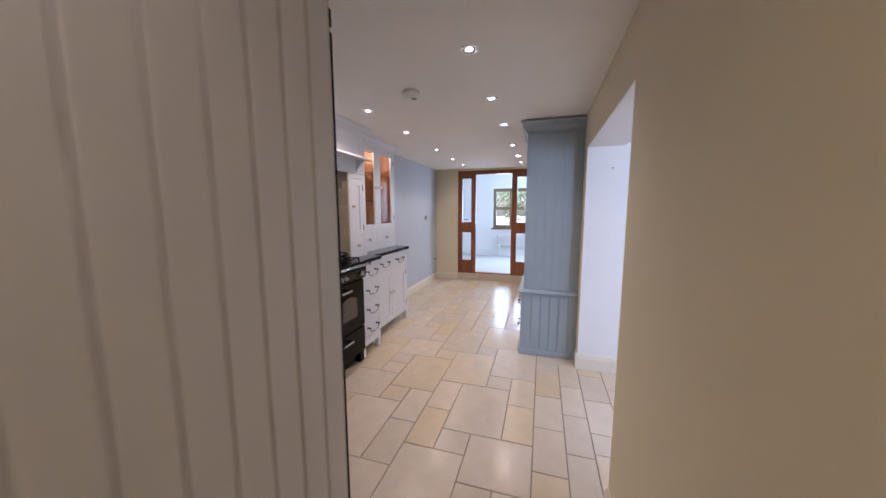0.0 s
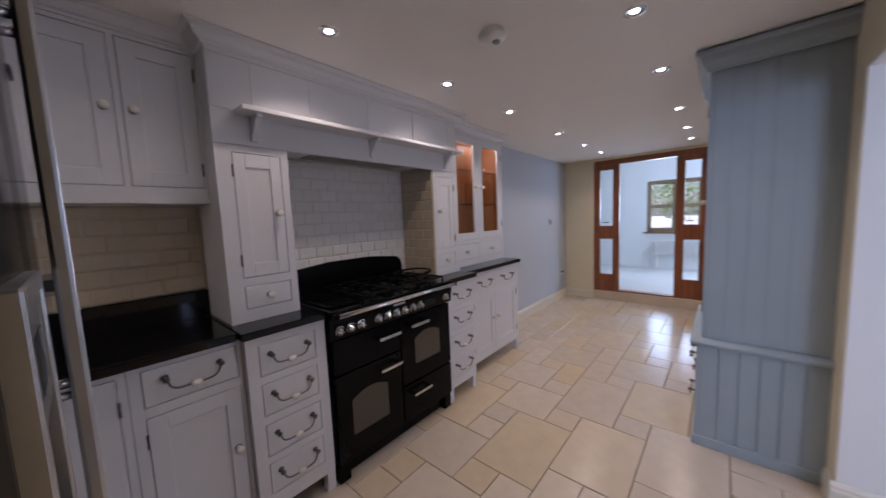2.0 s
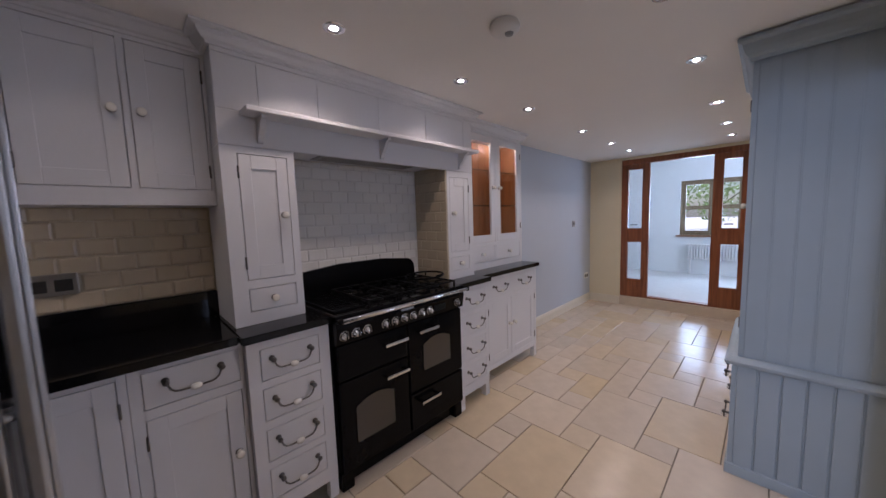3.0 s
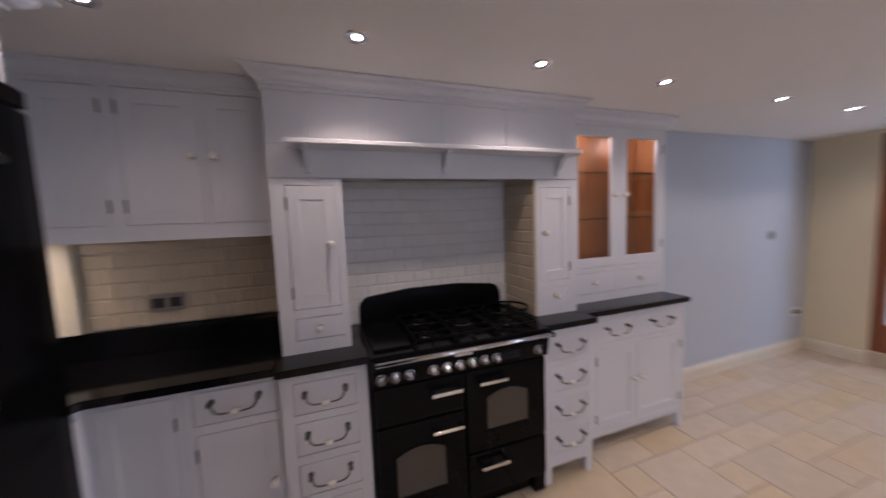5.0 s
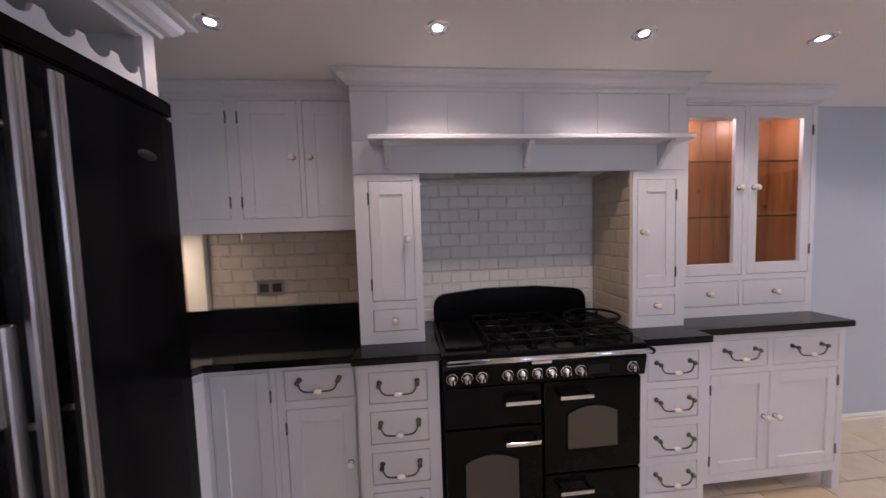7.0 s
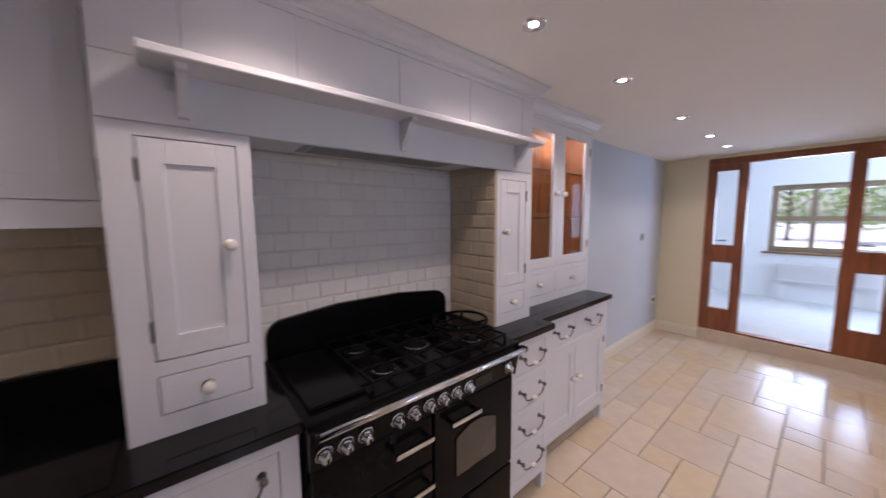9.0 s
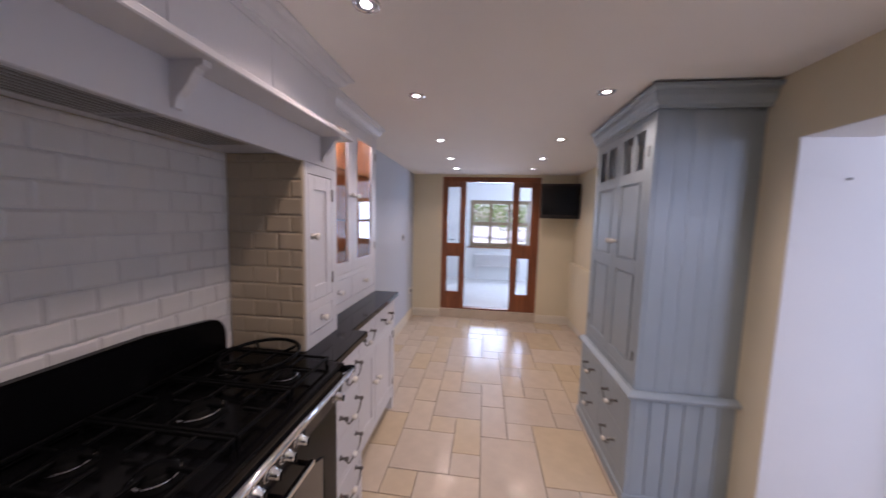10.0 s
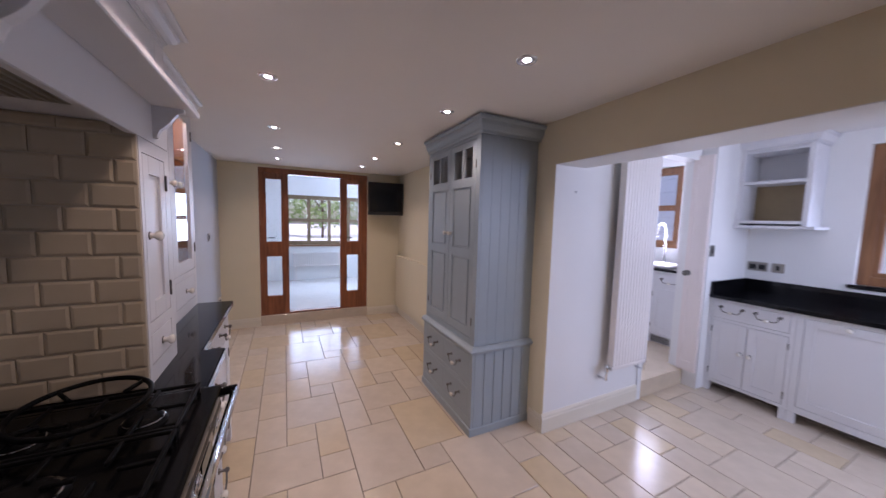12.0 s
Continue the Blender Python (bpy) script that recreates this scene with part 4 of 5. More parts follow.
for xa, kx, hx in ((0.035, 0.335, 0.0), (0.41, 0.03, 0.365)):
    w, h = 0.365, 1.365
    d = framed_door(tall, DUCK, w, h, 0.05, 0.065, split=0.59, top=1.118)
    part("mullion", boxes((w / 2 - 0.014, w / 2 + 0.014, 0, 0.02, 1.1185, h - 0.0455), bev=0.0012), DUCK, d)
    part("top_rail", boxes((0.0505, w - 0.0505, 0, 0.02, h - 0.045, h), bev=0.0012), DUCK, d)
    d.location = (xa + 0.0025, 0, 0.6825)
    for px0, px1 in ((0.05, w / 2 - 0.014), (w / 2 + 0.014, w - 0.05)):
        pn = part("pane", boxes((px0, px1, 0.008, 0.011, 1.118, h - 0.045)), GLASS, d, "small clear glass pane")
        pn.visible_shadow = False
    for f0, f1 in ((0.075, 0.547), (0.633, 1.043)):
        part("raised_field", boxes((0.072, w - 0.072, 0.0015, 0.0078, f0, f1), bev=0.006), DUCK, d)
    knob(d, kx, 0, 0.72)
    for hz in (0.12, 1.2):
        hinge(d, hx, 0, hz)
cornice(tall, DUCK, TW, 0, 2.068, 0.058, 0.10, (0, TD))
for zone in ((0.0, 0.06, 0.6), (0.0, 0.639, 2.10)):
    for bm in beadboard(TD - (0.02 if zone[1] > 0.5 else -0.0), zone[1], zone[2], 0.083):
        b = part("board", bm, DUCK, tall)
        # boards on the side that faces the opening
        xo = TW - (0.018 if zone[1] > 0.5 else 0.0)
        b.matrix_world = tall.matrix_world @ pose(xo + 0.0005, 0.02 if zone[1] > 0.5 else 0.0, 0, 0, 0, 90)

# ---- glazed screen ----
scr = thing("glazed_screen", pose(0, YN + 0.012, 0), "red-brown hardwood glazed screen with an open middle", "glazed door")
part("head", boxes((DX0, DX1, 0, 0.10, DZ1 - 0.07, DZ1), bev=0.003), OAK, scr)
part("threshold", boxes((0.30, 0.99, 0.0, 0.10, DZ0 + 0.001, DZ0 + 0.022), bev=0.003), OAK, scr)


def side_light(x0, x1, g0, g1):
    th = part("side_light", boxes((x0, g0, 0.01, 0.06, DZ0 + 0.001, DZ1 - 0.0705), (g1, x1, 0.01, 0.06, DZ0 + 0.001, DZ1 - 0.0705), (g0, g1, 0.01, 0.06, DZ0 + 0.001, 0.40), (g0, g1, 0.01, 0.06, 0.95, 1.153), (g0, g1, 0.01, 0.06, 2.0, DZ1 - 0.0705)), OAK, scr)
    for za, zb in ((0.40, 0.95), (1.153, 2.0)):
        p = part("pane", boxes((g0, g1, 0.03, 0.036, za, zb)), GLASS, th, "clear glass pane")
        p.visible_shadow = False
    lv = part("lever_handle", tube([(g0 + 0.02, 0.10, 1.20), (g0 + 0.02, 0.125, 1.20), (g0 + 0.10, 0.125, 1.20)], 0.007, 8), DARK, th, "dark lever handle")


side_light(DX0, 0.30, 0.03, 0.212)
side_light(0.99, DX1, 1.087, 1.255)


def window(name, m, w, h, cols, rows, fr, material, label, mull=0.05, depth=0.07):
    """A wooden window in its opening: x across, z up, y into the wall."""
    th = tagged(new(name), label, "window", "", "structure")
    th.matrix_world = m
    part("window_frame", boxes((0, fr, 0, depth, 0, h), (w - fr, w, 0, depth, 0, h), (fr, w - fr, 0, depth, 0, fr), (fr, w - fr, 0, depth, h - fr, h), bev=0.003), material, th)
    cw, ch = (w - 2 * fr) / cols, (h - 2 * fr) / rows
    for i in range(cols):
        for j in range(rows):
            x0, x1, z0, z1 = fr + i * cw, fr + (i + 1) * cw, fr + j * ch, fr + (j + 1) * ch
            s = part("sash", boxes((x0 + 0.001, x0 + mull / 2, 0.008, depth - 0.01, z0 + 0.001, z1 - 0.001), (x1 - mull / 2, x1 - 0.001, 0.008, depth - 0.01, z0 + 0.001, z1 - 0.001), (x0 + mull / 2, x1 - mull / 2, 0.008, depth - 0.01, z0 + 0.001, z0 + mull / 2), (x0 + mull / 2, x1 - mull / 2, 0.008, depth - 0.01, z1 - mull / 2, z1 - 0.001)), material, th)
            p = part("pane", boxes((x0 + mull / 2, x1 - mull / 2, 0.03, 0.036, z0 + mull / 2, z1 - mull / 2)), GLASS, s, "clear glass pane")
            p.visible_shadow = False
    return th


wn1 = window("window_1", pose(UWX0, UY + 0.05, UWZ0), UWX1 - UWX0, UWZ1 - UWZ0, 4, 2, 0.05, PALEWOOD, "wide greyish brown wooden window to the garden", 0.07)
part("window_sill", boxes((-0.05, UWX1 - UWX0 + 0.05, -0.11, 0, -0.03, 0.0), bev=0.004), WINOAK, wn1)
wn2 = window("window_2", pose(SXW + 0.05, WY1, WZ0, 0, 0, -90), WY1 - WY0, WZ1 - WZ0, 2, 2, 0.07, WINOAK, "brown hardwood window over the scullery worktop", 0.07)
part("window_sill", boxes((-0.03, WY1 - WY0 + 0.03, -0.07, 0, -0.03, 0.0), bev=0.004), GRANITE, wn2)
wn3 = window("window_3", pose(4.75, VY1, VZ0, 0, 0, -90), VY1 - VY0, VZ1 - VZ0, 1, 2, 0.06, WINOAK, "small brown hardwood window above the sink", 0.07)
# made-up window out of view, fills the opening of the helper lamp
wn5 = window("window_5", pose(3.7, -1.36, 1.0, 0, 0, 180), 1.1, 1.1, 2, 2, 0.06, WINOAK, "brown hardwood window, added out of view to light the scullery", 0.07)
# unseen window added in the sunroom's side opening
wn4 = window("window_4", pose(UX1 + 0.05, EW1, 0.9, 0, 0, -90), EW1 - EW0, 1.3, 3, 2, 0.06, WINOAK, "brown hardwood side window, added out of view to light the sunroom", 0.07)

# ---- lamps ----
def downlight(x, y, name="downlight"):
    th = thing(name, pose(x, y, ZC), "round recessed ceiling downlight with a chrome rim, lit", "downlight", "ceiling downlights")
    part("rim", lathe([(0.031, -0.002), (0.034, -0.006), (0.042, -0.005), (0.045, -0.0005)], 24), CHROME, th)
    part("reflector", lathe([(0.0165, -0.0012), (0.031, -0.0035)], 24), GREYP, th)
    part("bulb", lathe([(0.0, -0.003), (0.0155, -0.003), (0.0165, -0.0005)], 20), BULB, th, "lit warm white lamp face")
    return th


ROW_B = (-0.82, -0.06, 0.72, 1.475, 2.47, 3.29, 3.96)
ROW_C = (-0.005, 0.735, 1.479, 2.46, 3.28, 3.95)
first = None
for lx, ys in ((0.19, ROW_B), (1.18, ROW_C)):
    for ly in ys:
        if first is None:
            first = downlight(lx, ly)
        else:
            copy_thing(first, pose(lx, ly, ZC))
        la = bpy.data.lights.new("downlight_beam", "SPOT")
        la.energy, la.spot_size, la.spot_blend, la.shadow_soft_size, la.color = LAMP * (0.28 if ly < -0.5 else 1.0), radians(128), 0.65, 0.025, LAMPCOL
        lo = new("downlight_beam", la)
        lo.matrix_world = pose(lx, ly, ZC - 0.012)

for px, py in ((1.2, -1.8), (1.2, -2.7)):
    copy_thing(first, pose(px, py, ZC))
    la = bpy.data.lights.new("passage_beam", "SPOT")
    la.energy, la.spot_size, la.spot_blend, la.shadow_soft_size, la.color = LAMP * 0.85, radians(150), 1.0, 0.025, LAMPCOL
    new("passage_beam", la).matrix_world = pose(px, py, ZC - 0.012)

smoke = thing("smoke_alarm", pose(0.68, 0.445, ZC), "white plastic ceiling smoke alarm", "smoke alarm")
part("body", lathe([(0.0, -0.046), (0.030, -0.045), (0.040, -0.036), (0.058, -0.030), (0.062, -0.016), (0.056, -0.012), (0.056, 0.0)], 28), PLASTIC, smoke)
part("sensor", lathe([(0.0, -0.052), (0.016, -0.052), (0.018, -0.0455)], 16, pose(0.02, 0, 0)), GREYP, smoke)

tv = thing("television", pose(1.615, 4.33, 1.56, 0, 0, -8), "small black flat television on a wall bracket", "television")
part("casing", boxes((-0.26, 0.26, 0.0, 0.06, 0.0, 0.48), bev=0.008, seg=2), DARK, tv)
part("screen", boxes((-0.235, 0.235, -0.002, -0.0003, 0.05, 0.455)), SCREEN, tv)
part("bracket_arm", boxes((-0.03, 0.03, 0.0605, 0.17, 0.2, 0.28)), DARK, tv)

# ---- radiator in the opening ----
rad = thing("column_radiator", pose(2.47, OY1 - 0.004, 0), "tall white vertical column radiator on the wall", "radiator")
column = mesh_of("column", boxes((-0.0168, 0.0168, -0.105, -0.05, 0.415, 2.03), bev=0.012, seg=3), RADW)
for k in range(12):
    c = new("column", column)
    c.parent = rad
    c.location = (0.02 + k * 0.0345, 0, 0)
for hz in (0.385, 2.031):
    part("header", boxes((0.0, 0.4195, -0.098, -0.057, hz, hz + 0.0295), bev=0.008, seg=2), RADW, rad)
for bz in (0.6, 1.6):
    part("wall_bracket", boxes((0.18, 0.24, -0.032, -0.001, bz, bz + 0.03)), RADW, rad)
for vx in (-0.02, 0.44):
    v = part("valve", tube([(vx, -0.07, 0.41), (vx, -0.07, 0.31), (vx, -0.001, 0.31)], 0.010, 10), CHROME, rad, "chrome pipe tail and valve")
    part("valve_cap", lathe([(0, -0.03), (0.017, -0.028), (0.017, 0.02), (0, 0.024)], 14, pose(vx, -0.07, 0.405)), CHROME, v)

rad2 = thing("low_radiator", pose(0.42, UY, DZ0), "white column radiator below the sunroom window", "radiator")
low_column = mesh_of("column", boxes((0, 0.027, -0.12, -0.04, 0.30, 0.60), bev=0.010, seg=2), RADW)
for k in range(24):
    c = new("column", low_column)
    c.parent = rad2
    c.location = (k * 0.043, 0, 0)
for pz in (0.325, 0.575):
    part("pipe", tube([(-0.03, -0.08, pz), (1.05, -0.08, pz)], 0.012, 8), RADW, rad2)
for xx in (0.02, 0.98):
    part("leg", boxes((xx, xx + 0.03, -0.11, -0.05, 0.0, 0.2995)), RADW, rad2)

# ---- scullery units ----
def at_east(xf, y):
    return pose(xf, y, 0, 0, 0, -90)


ZS = 0.897
lower = cabinet("base_cabinet", at_east(SX + 0.02, 1.122), 0.56, 0, ZS - 0.032, 0.58, [(0.03, 0.53, 0.69, 0.84, "drawer", ""), (0.03, 0.279, 0.115, 0.665, "door_l", "knob_r"), (0.281, 0.53, 0.115, 0.665, "door_r", "knob_l")], CAB, "pale painted base cabinet with a wide drawer over two doors", feet=0.09)
wide = next(c for c in lower.children if c.name.startswith("drawer"))
for hx in (0.13, 0.365):
    bail(wide, hx, 0, 0.105, 0.15)
front = cabinet("appliance_cabinet", at_east(SX + 0.02, 0.56), 0.64, 0, ZS - 0.032, 0.58, [(0.04, 0.60, 0.14, 0.835, "plain", "")], CAB, "pale painted integrated appliance front with one wide door", feet=0.09)
knob(front, 0.26, 0, 0.81)
cabinet("base_cabinet", at_east(SX + 0.02, -0.085), 0.70, 0, ZS - 0.032, 0.58, [(0.03, 0.349, 0.115, 0.835, "door_l", "knob_r"), (0.351, 0.67, 0.115, 0.835, "door_r", "knob_l")], CAB, "pale painted base cabinet with two doors", feet=0.09)
slab("worktop", pose(0, 0, 0), [(SX - 0.01, 1.122), (SXW - 0.005, 1.122), (SXW - 0.005, -1.29), (SX - 0.01, -1.29)], ZS - 0.03, ZS, GRANITE, "polished black granite worktop in the scullery", "worktop")
struct("wall_scullery_return", boxes((JX1 + 0.001, SXW, 1.124, OY1 - 0.001, 0.0, 2.3)), WHITE, "white painted return wall beside the worktop")
up2 = thing("upstand", pose(0, 0, 0), "black granite upstand behind the scullery worktop", "upstand")
for bx in ((SXW - 0.025, SXW - 0.003, -1.29, 1.095, ZS + 0.0006, ZS + 0.115), (SX + 0.0, SXW - 0.003, 1.098, 1.12, ZS + 0.0006, ZS + 0.115)):
    part("slab", boxes(bx, bev=0.002), GRANITE, up2)
TANB = mat("bare_tan_board", (0.34, 0.26, 0.15), 0.6, var=0.12, scale=14)
shelf = thing("wall_shelf_unit", at_east(SXW - 0.30, 1.123), "white open wall shelf unit with a moulded top, empty", "shelf unit")
SW = 0.47
for xa in (0.0, SW - 0.035):
    part("side", boxes((xa, xa + 0.035, 0, 0.298, 1.527, 2.20)), CAB, shelf)
part("back", boxes((0.0355, SW - 0.0355, 0.28, 0.298, 1.527, 2.20)), CAB, shelf)
for sz in (1.545, 1.895, 2.17):
    part("shelf", boxes((0.0355, SW - 0.0355, 0.005, 0.2795, sz, sz + 0.027)), CAB, shelf)
part("back_panel", boxes((0.0355, SW - 0.0355, 0.272, 0.2795, 1.5725, 1.8945)), TANB, shelf, "tan unpainted back panel")
part("bottom_board", boxes((0.0, SW + 0.05, -0.025, 0.298, 1.50, 1.5265), bev=0.003), CAB, shelf)
cornice(shelf, CAB, SW, 0.0, 2.2005, 0.05, 0.09, (0, 0.298))

# doorway casing with an open door leaf, and the washroom units
struct("trim_doorway", boxes((JX0 - 0.004, JX0 + 0.012, OY1 - 0.004, OY1 + 0.124, 0.0, 2.1), (JX0 - 0.06, JX0 - 0.004, OY1 - 0.016, OY1 - 0.0045, 0.0, 2.1), bev=0.002), WHITE, "white painted door lining", "trim")
dr1 = tagged(new("door_1"), "pinkish white boarded door folded back against the wall", "door", "", "structure")
dr1.matrix_world = pose(JX1 - 0.04, 1.285, 0.155, 0, 0, -90)
PINKW = mat("pinkish_white_gloss", (0.80, 0.73, 0.70), 0.35, var=0.02)
framed_door(dr1, PINKW, 0.155, 1.98, 0.04, 0.09, 0.035, 0.006, split=0.9, name="leaf")
dr1_knob = part("door_handle", lathe([(0.0, -0.06), (0.02, -0.058), (0.026, -0.045), (0.012, -0.03), (0.012, -0.01), (0.025, -0.004), (0.025, 0)], 16, pose(0.03, 0, 0.92, -90, 0, 0)), PEWTER, dr1, "dark door knob")
for wy, ww in ((2.5, 0.635), (1.862, 0.42)):
    wc = cabinet("washroom_cabinet", at_east(4.09, wy) @ pose(0, 0, 0.15), ww, 0, 0.84, 0.55, [(0.03, ww - 0.03, 0.66, 0.81, "drawer", "bail"), (0.03, ww - 0.03, 0.13, 0.64, "door_l", "")], CAB, "pale painted washroom cabinet under the sink worktop", feet=0.10)
    part("plinth", boxes((0.0455, ww - 0.0455, 0.03, 0.044, 0.0, 0.0995)), CAB, wc)
slab("worktop", pose(0, 0, 0), [(4.06, 1.40), (4.698, 1.40), (4.698, 2.51), (4.06, 2.51)], 0.992, 1.022, GRANITE, "black granite worktop in the washroom", "worktop")
sink = thing("sink", pose(4.14, 1.72, 1.0225), "white ceramic sink on the worktop", "sink")
part("rim", boxes((0.0, 0.40, 0.0, 0.42, 0, 0.03), bev=0.01, seg=2), RADW, sink)
tap = thing("tap", pose(4.60, 2.02, 1.0225), "chrome swan-neck mixer tap", "tap")
pts = [(0, 0, 0), (0, 0, 0.42)] + [(-0.09 + 0.09 * math.cos(a), 0, 0.42 + 0.09 * math.sin(a)) for a in [math.pi * i / 10 for i in range(1, 11)]] + [(-0.18, 0, 0.34)]
part("spout", tube(pts, 0.012, 10), CHROME, tap)
part("base", lathe([(0.028, 0.0), (0.028, 0.01), (0.018, 0.03), (0.0, 0.03)], 14), CHROME, tap)


# ---- small wall fittings ----
def socket(name, m, w, h, material, label, category, holes=True):
    th = thing(name, m, label, category)
    part("plate", boxes((-w / 2, w / 2, -0.008, 0, -h / 2, h / 2), bev=0.003, seg=2), material, th)
    if holes:
        for s in (-1, 1):
            c = s * w * 0.23
            part("inset", boxes((c - 0.024, c + 0.024, -0.0095, -0.0082, -0.026, 0.020)), DARK, th)
            part("rocker", boxes((s * w * 0.08 - 0.008, s * w * 0.08 + 0.008, -0.011, -0.0082, 0.022, 0.036)), material, th)
    else:
        part("rocker", boxes((-0.012, 0.012, -0.012, -0.0082, -0.022, 0.022), bev=0.001), DARK, th)
    return th


socket("power_socket", at_west(XW + 0.022, -0.965) @ pose(0, 0, 1.178), 0.146, 0.086, NICKEL, "brushed steel double power socket on the tiles", "socket")
socket("power_socket", at_east(SXW, 1.03) @ pose(0, 0, 1.138), 0.146, 0.086, NICKEL, "brushed steel double power socket over the worktop", "socket")
socket("light_switch", at_east(SXW, 0.885) @ pose(0, 0, 1.138), 0.086, 0.086, NICKEL, "brushed steel single switch over the worktop", "switch", False)
socket("light_switch", at_west(XW, 3.90) @ pose(0, 0, 1.25), 0.086, 0.086, GREYP, "grey metal light switch on the blue wall", "switch", False)
socket("light_switch", pose(JX1 + 0.045, 1.124, 0, 0, 0, 0) @ pose(0, 0, 1.29), 0.07, 0.10, PEWTER, "dark metal switch on the white wall", "switch", False)
socket("power_socket", at_west(XW, 4.38) @ pose(0, 0, 0.42), 0.146, 0.086, PLASTIC, "white double power socket low on the blue wall", "socket")
hook = thing("wall_screw", pose(2.08, OY1 - 0.004, 1.72), "small grey screw in the white wall", "screw")
part("head", lathe([(0.0, -0.012), (0.006, -0.011), (0.007, -0.008), (0.003, -0.006), (0.003, 0.0)], 10, pose(0, 0, 0, -90, 0, 0)), GREYP, hook)
vent = thing("plinth_vent", pose(4.118, 1.90, 0.155, 0, 0, -90), "chrome plinth heater grille under the washroom cabinet", "vent")
part("frame", boxes((0, 0.30, -0.012, 0.0, 0.0, 0.09), bev=0.003), STEEL, vent)
for k in range(6):
    part("slat", boxes((0.02, 0.28, -0.016, -0.0125, 0.014 + k * 0.011, 0.019 + k * 0.011)), DARK, vent)

# ---- wall tiles ----
def metro_mesh(w, h):
    """A bevelled brick tile, its back at y = 0 and its face towards -y."""
    e, t0, t1 = 0.0075, 0.003, 0.0055
    bm = bmnew()
    a = [bm.verts.new(v) for v in ((0, 0, 0), (w, 0, 0), (w, 0, h), (0, 0, h))]
    b = [bm.verts.new(v) for v in ((0, -t0, 0), (w, -t0, 0), (w, -t0, h), (0, -t0, h))]
    c = [bm.verts.new(v) for v in ((e, -t1, e), (w - e, -t1, e), (w - e, -t1, h - e), (e, -t1, h - e))] if w > 3 * e else None
    for i in range(4):
        j = (i + 1) % 4
        bm.faces.new((a[i], a[j], b[j], b[i]))
        if c:
            bm.faces.new((b[i], b[j], c[j], c[i]))
    bm.faces.new(c if c else b)
    bmesh.ops.recalc_face_normals(bm, faces=bm.faces)
    return bm


TILE_MESHES = {}
# darker, warmer copy of the white tile and grout: dim lamplight in the colour
SHADEG = mat("shaded_grout", (0.50, 0.44, 0.34), 0.9, var=0.05, scale=60)
SHADET = mat("shaded_metro_tile", (0.50, 0.42, 0.30), 0.22, var=0.03, obj=0.04, spec=0.35)


def tile_wall(name, m, w, z0, z1, label, th=0.0715, tw=0.1135, g=0.0025, start=0.0, glaze=METRO):
    back = struct(name, boxes((0, w, 0, 0.010, z0, z1)), WGROUT if glaze is METRO else SHADEG, label, "tiled wall")
    back.matrix_world = m
    z, row = z0, 0
    while z < z1 - 0.01:
        h = min(th, z1 - z) - g
        x = -((row % 2) * 0.5 + start) * (tw)
        while x < w - 0.004:
            x0, x1 = max(0, x), min(w, x + tw)
            if x1 - x0 > 0.012 and h > 0.01:
                key = (round(x1 - x0 - g, 3), round(h, 3), glaze.name)
                if key not in TILE_MESHES:
                    TILE_MESHES[key] = mesh_of("tile", metro_mesh(*key[:2]), glaze)
                ob = new("tile", TILE_MESHES[key])
                ob.parent = back
                ob.location = (x0 + g / 2, -0.0005, z + g / 2)
            x += tw
        z += th
        row += 1


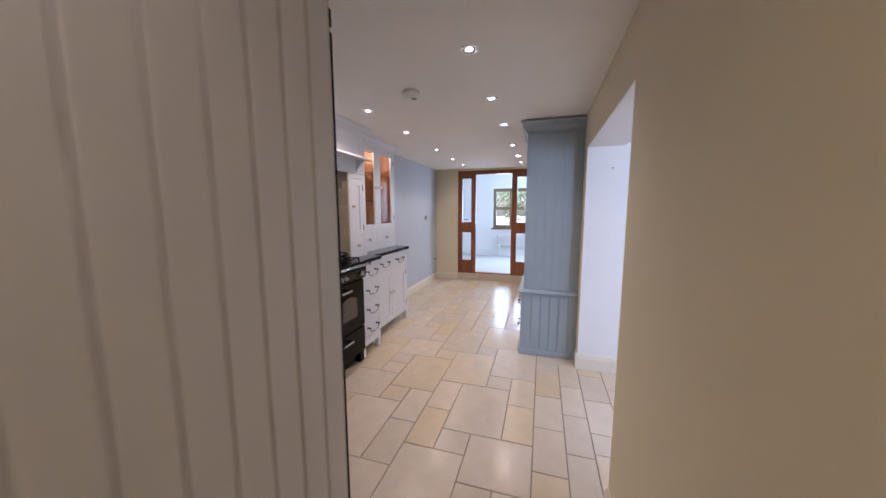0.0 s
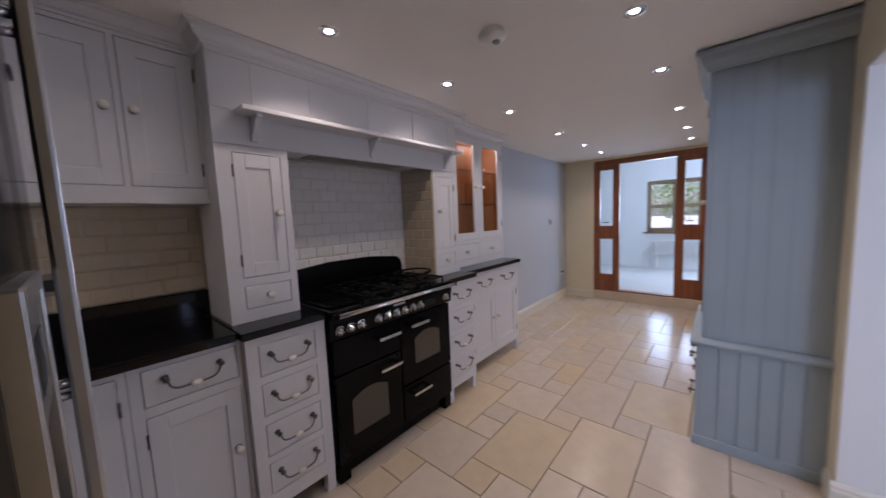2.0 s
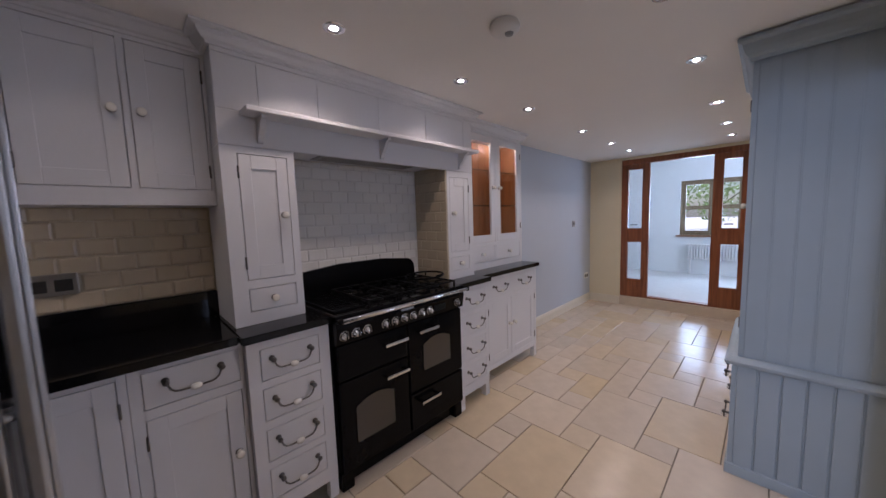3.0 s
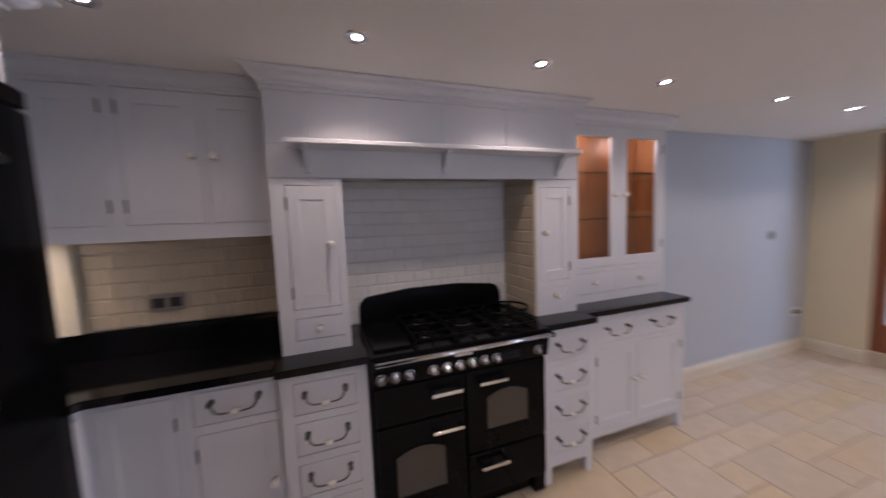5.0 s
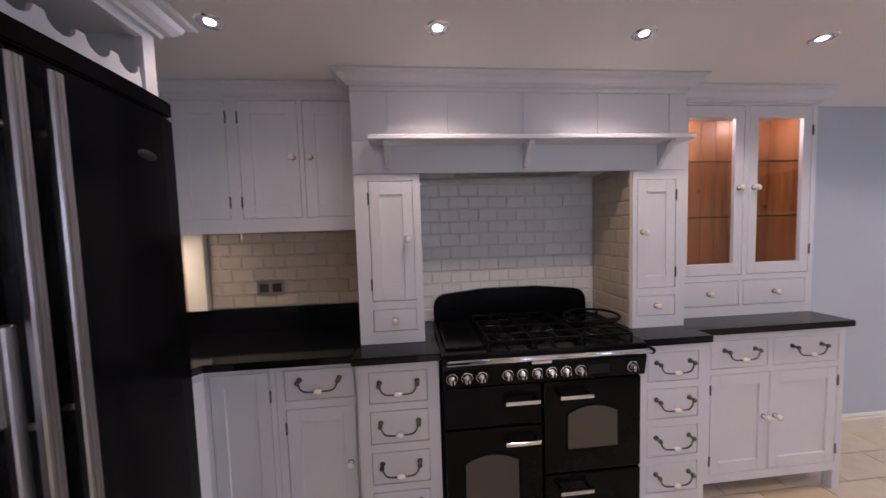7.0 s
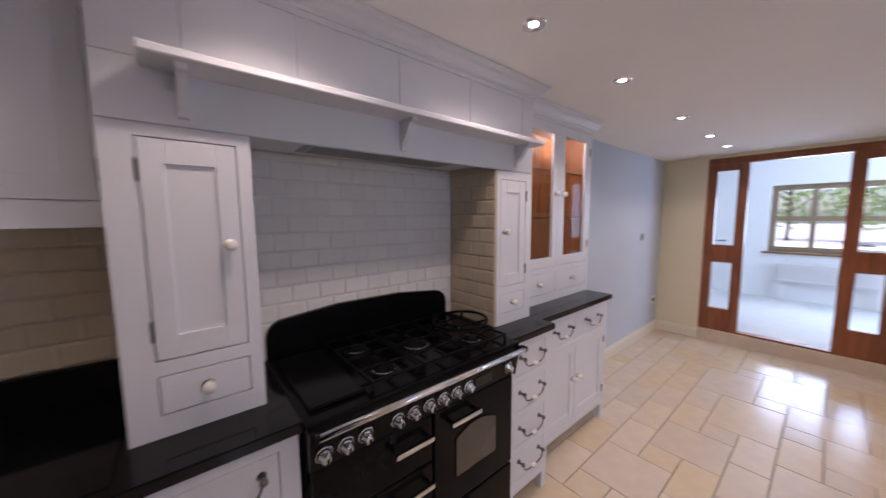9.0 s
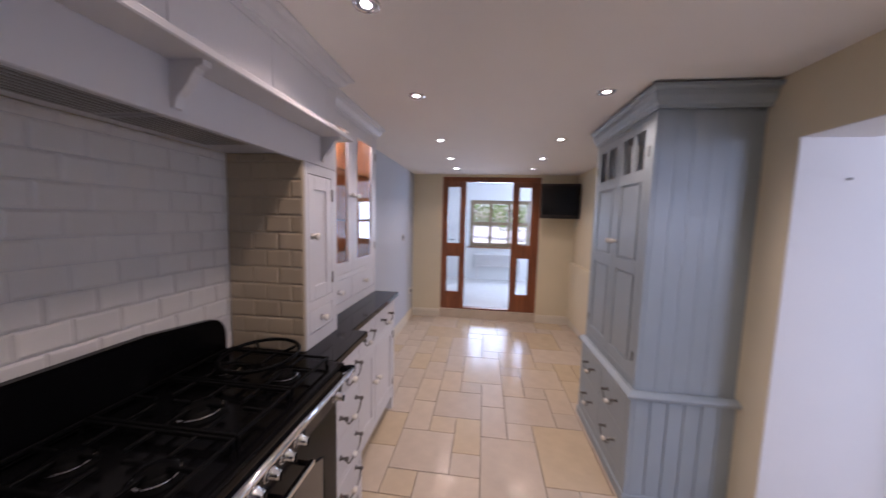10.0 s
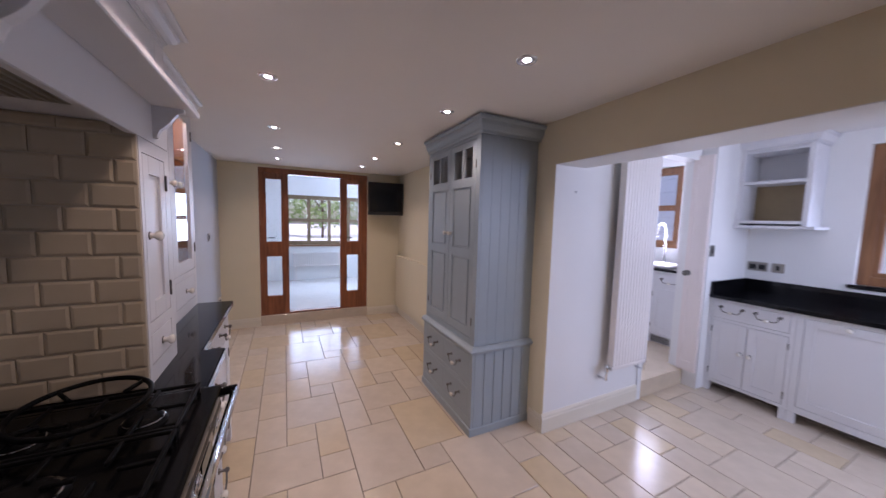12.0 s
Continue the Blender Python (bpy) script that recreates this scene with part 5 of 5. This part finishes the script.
tile_wall("tiles_alcove", at_west(XW + 0.012, -0.132), 1.05, ZW + 0.002, 1.757, "white bevelled brick tiles behind the cooker")
# the runs from here on carry the painted-in shade
tile_wall("tiles_alcove_side", pose(XW + 0.021, 0.918, 0, 0, 0, 0) @ pose(0, -0.011, 0), 0.336, ZW + 0.002, 1.757, "bevelled brick tiles on the alcove side, warm shade in their colour", glaze=SHADET)
tile_wall("tiles_worktop", at_west(XW + 0.0125, -1.283), 0.846, ZW + 0.132, 1.479, "bevelled brick tiles above the black upstand, warm shade in their colour", glaze=SHADET)
tile_wall("tiles_worktop_end", at_west(XW + 0.0125, YS + 0.03), -1.387 - YS - 0.03, ZW + 0.132, 1.479, "bevelled brick tiles beside the corner boxing, warm shade in their colour", glaze=SHADET)
tile_wall("tiles_corner", pose(0.16, YS + 0.0125, 0, 0, 0, 180), 0.66, ZW + 0.132, 1.479, "bevelled brick tiles in the lit corner, warm shade in their colour", glaze=SHADET)


# ---- floor tiles ----
def floor_tiles(x0, x1, y0, y1, u, seed):
    """Random modular stone slabs on a grid of side u."""
    rnd = random.Random(seed)
    nx, ny = int(math.ceil((x1 - x0) / u)), int(math.ceil((y1 - y0) / u))
    used = [[False] * ny for _ in range(nx)]
    meshes, ends_x, ends_y = {}, set(), set()
    g = 0.0045
    for j in range(ny):
        for i in range(nx):
            if used[i][j]:
                continue
            opts = [(3, 2), (2, 3), (2, 2), (3, 2), (2, 1), (1, 2), (1, 1), (2, 3), (3, 1)]
            rnd.shuffle(opts)
            # break the joints: a slab should not end where its neighbours below or beside it end
            opts.sort(key=lambda o: ((i + o[0], j - 1) in ends_x) * 2 + ((i - 1, j + o[1]) in ends_y) * 2 + (o[0] * o[1] < 4) * (0.9 if rnd.random() < 0.6 else 0) + rnd.random())
            for sx, sy in opts + [(1, 1)]:
                if i + sx <= nx and j + sy <= ny and not any(used[i + a][j + b] for a in range(sx) for b in range(sy)):
                    break
            ends_x.update((i + sx, j + b) for b in range(sy))
            ends_y.update((i + a, j + sy) for a in range(sx))
            for a in range(sx):
                for b in range(sy):
                    used[i + a][j + b] = True
            xa, ya = x0 + i * u, y0 + j * u
            xb, yb = min(x1, xa + sx * u), min(y1, ya + sy * u)
            key = (round(xb - xa - g, 4), round(yb - ya - g, 4))
            if min(key) < 0.01:
                continue
            if key not in meshes:
                meshes[key] = mesh_of("floor_tile", boxes((0, key[0], 0, key[1], -0.012, 0.0), bev=0.0025), TILE)
            ob = new("floor_tile", meshes[key])
            ob.parent = floor
            ob.location = (xa + g / 2, ya + g / 2, rnd.uniform(-0.0006, 0.0006))


floor_tiles(XW, XE + 0.0, -3.2, YN - 0.0, 0.186, 4)
floor_tiles(XE, SXW, -1.3, OY1, 0.186, 9)
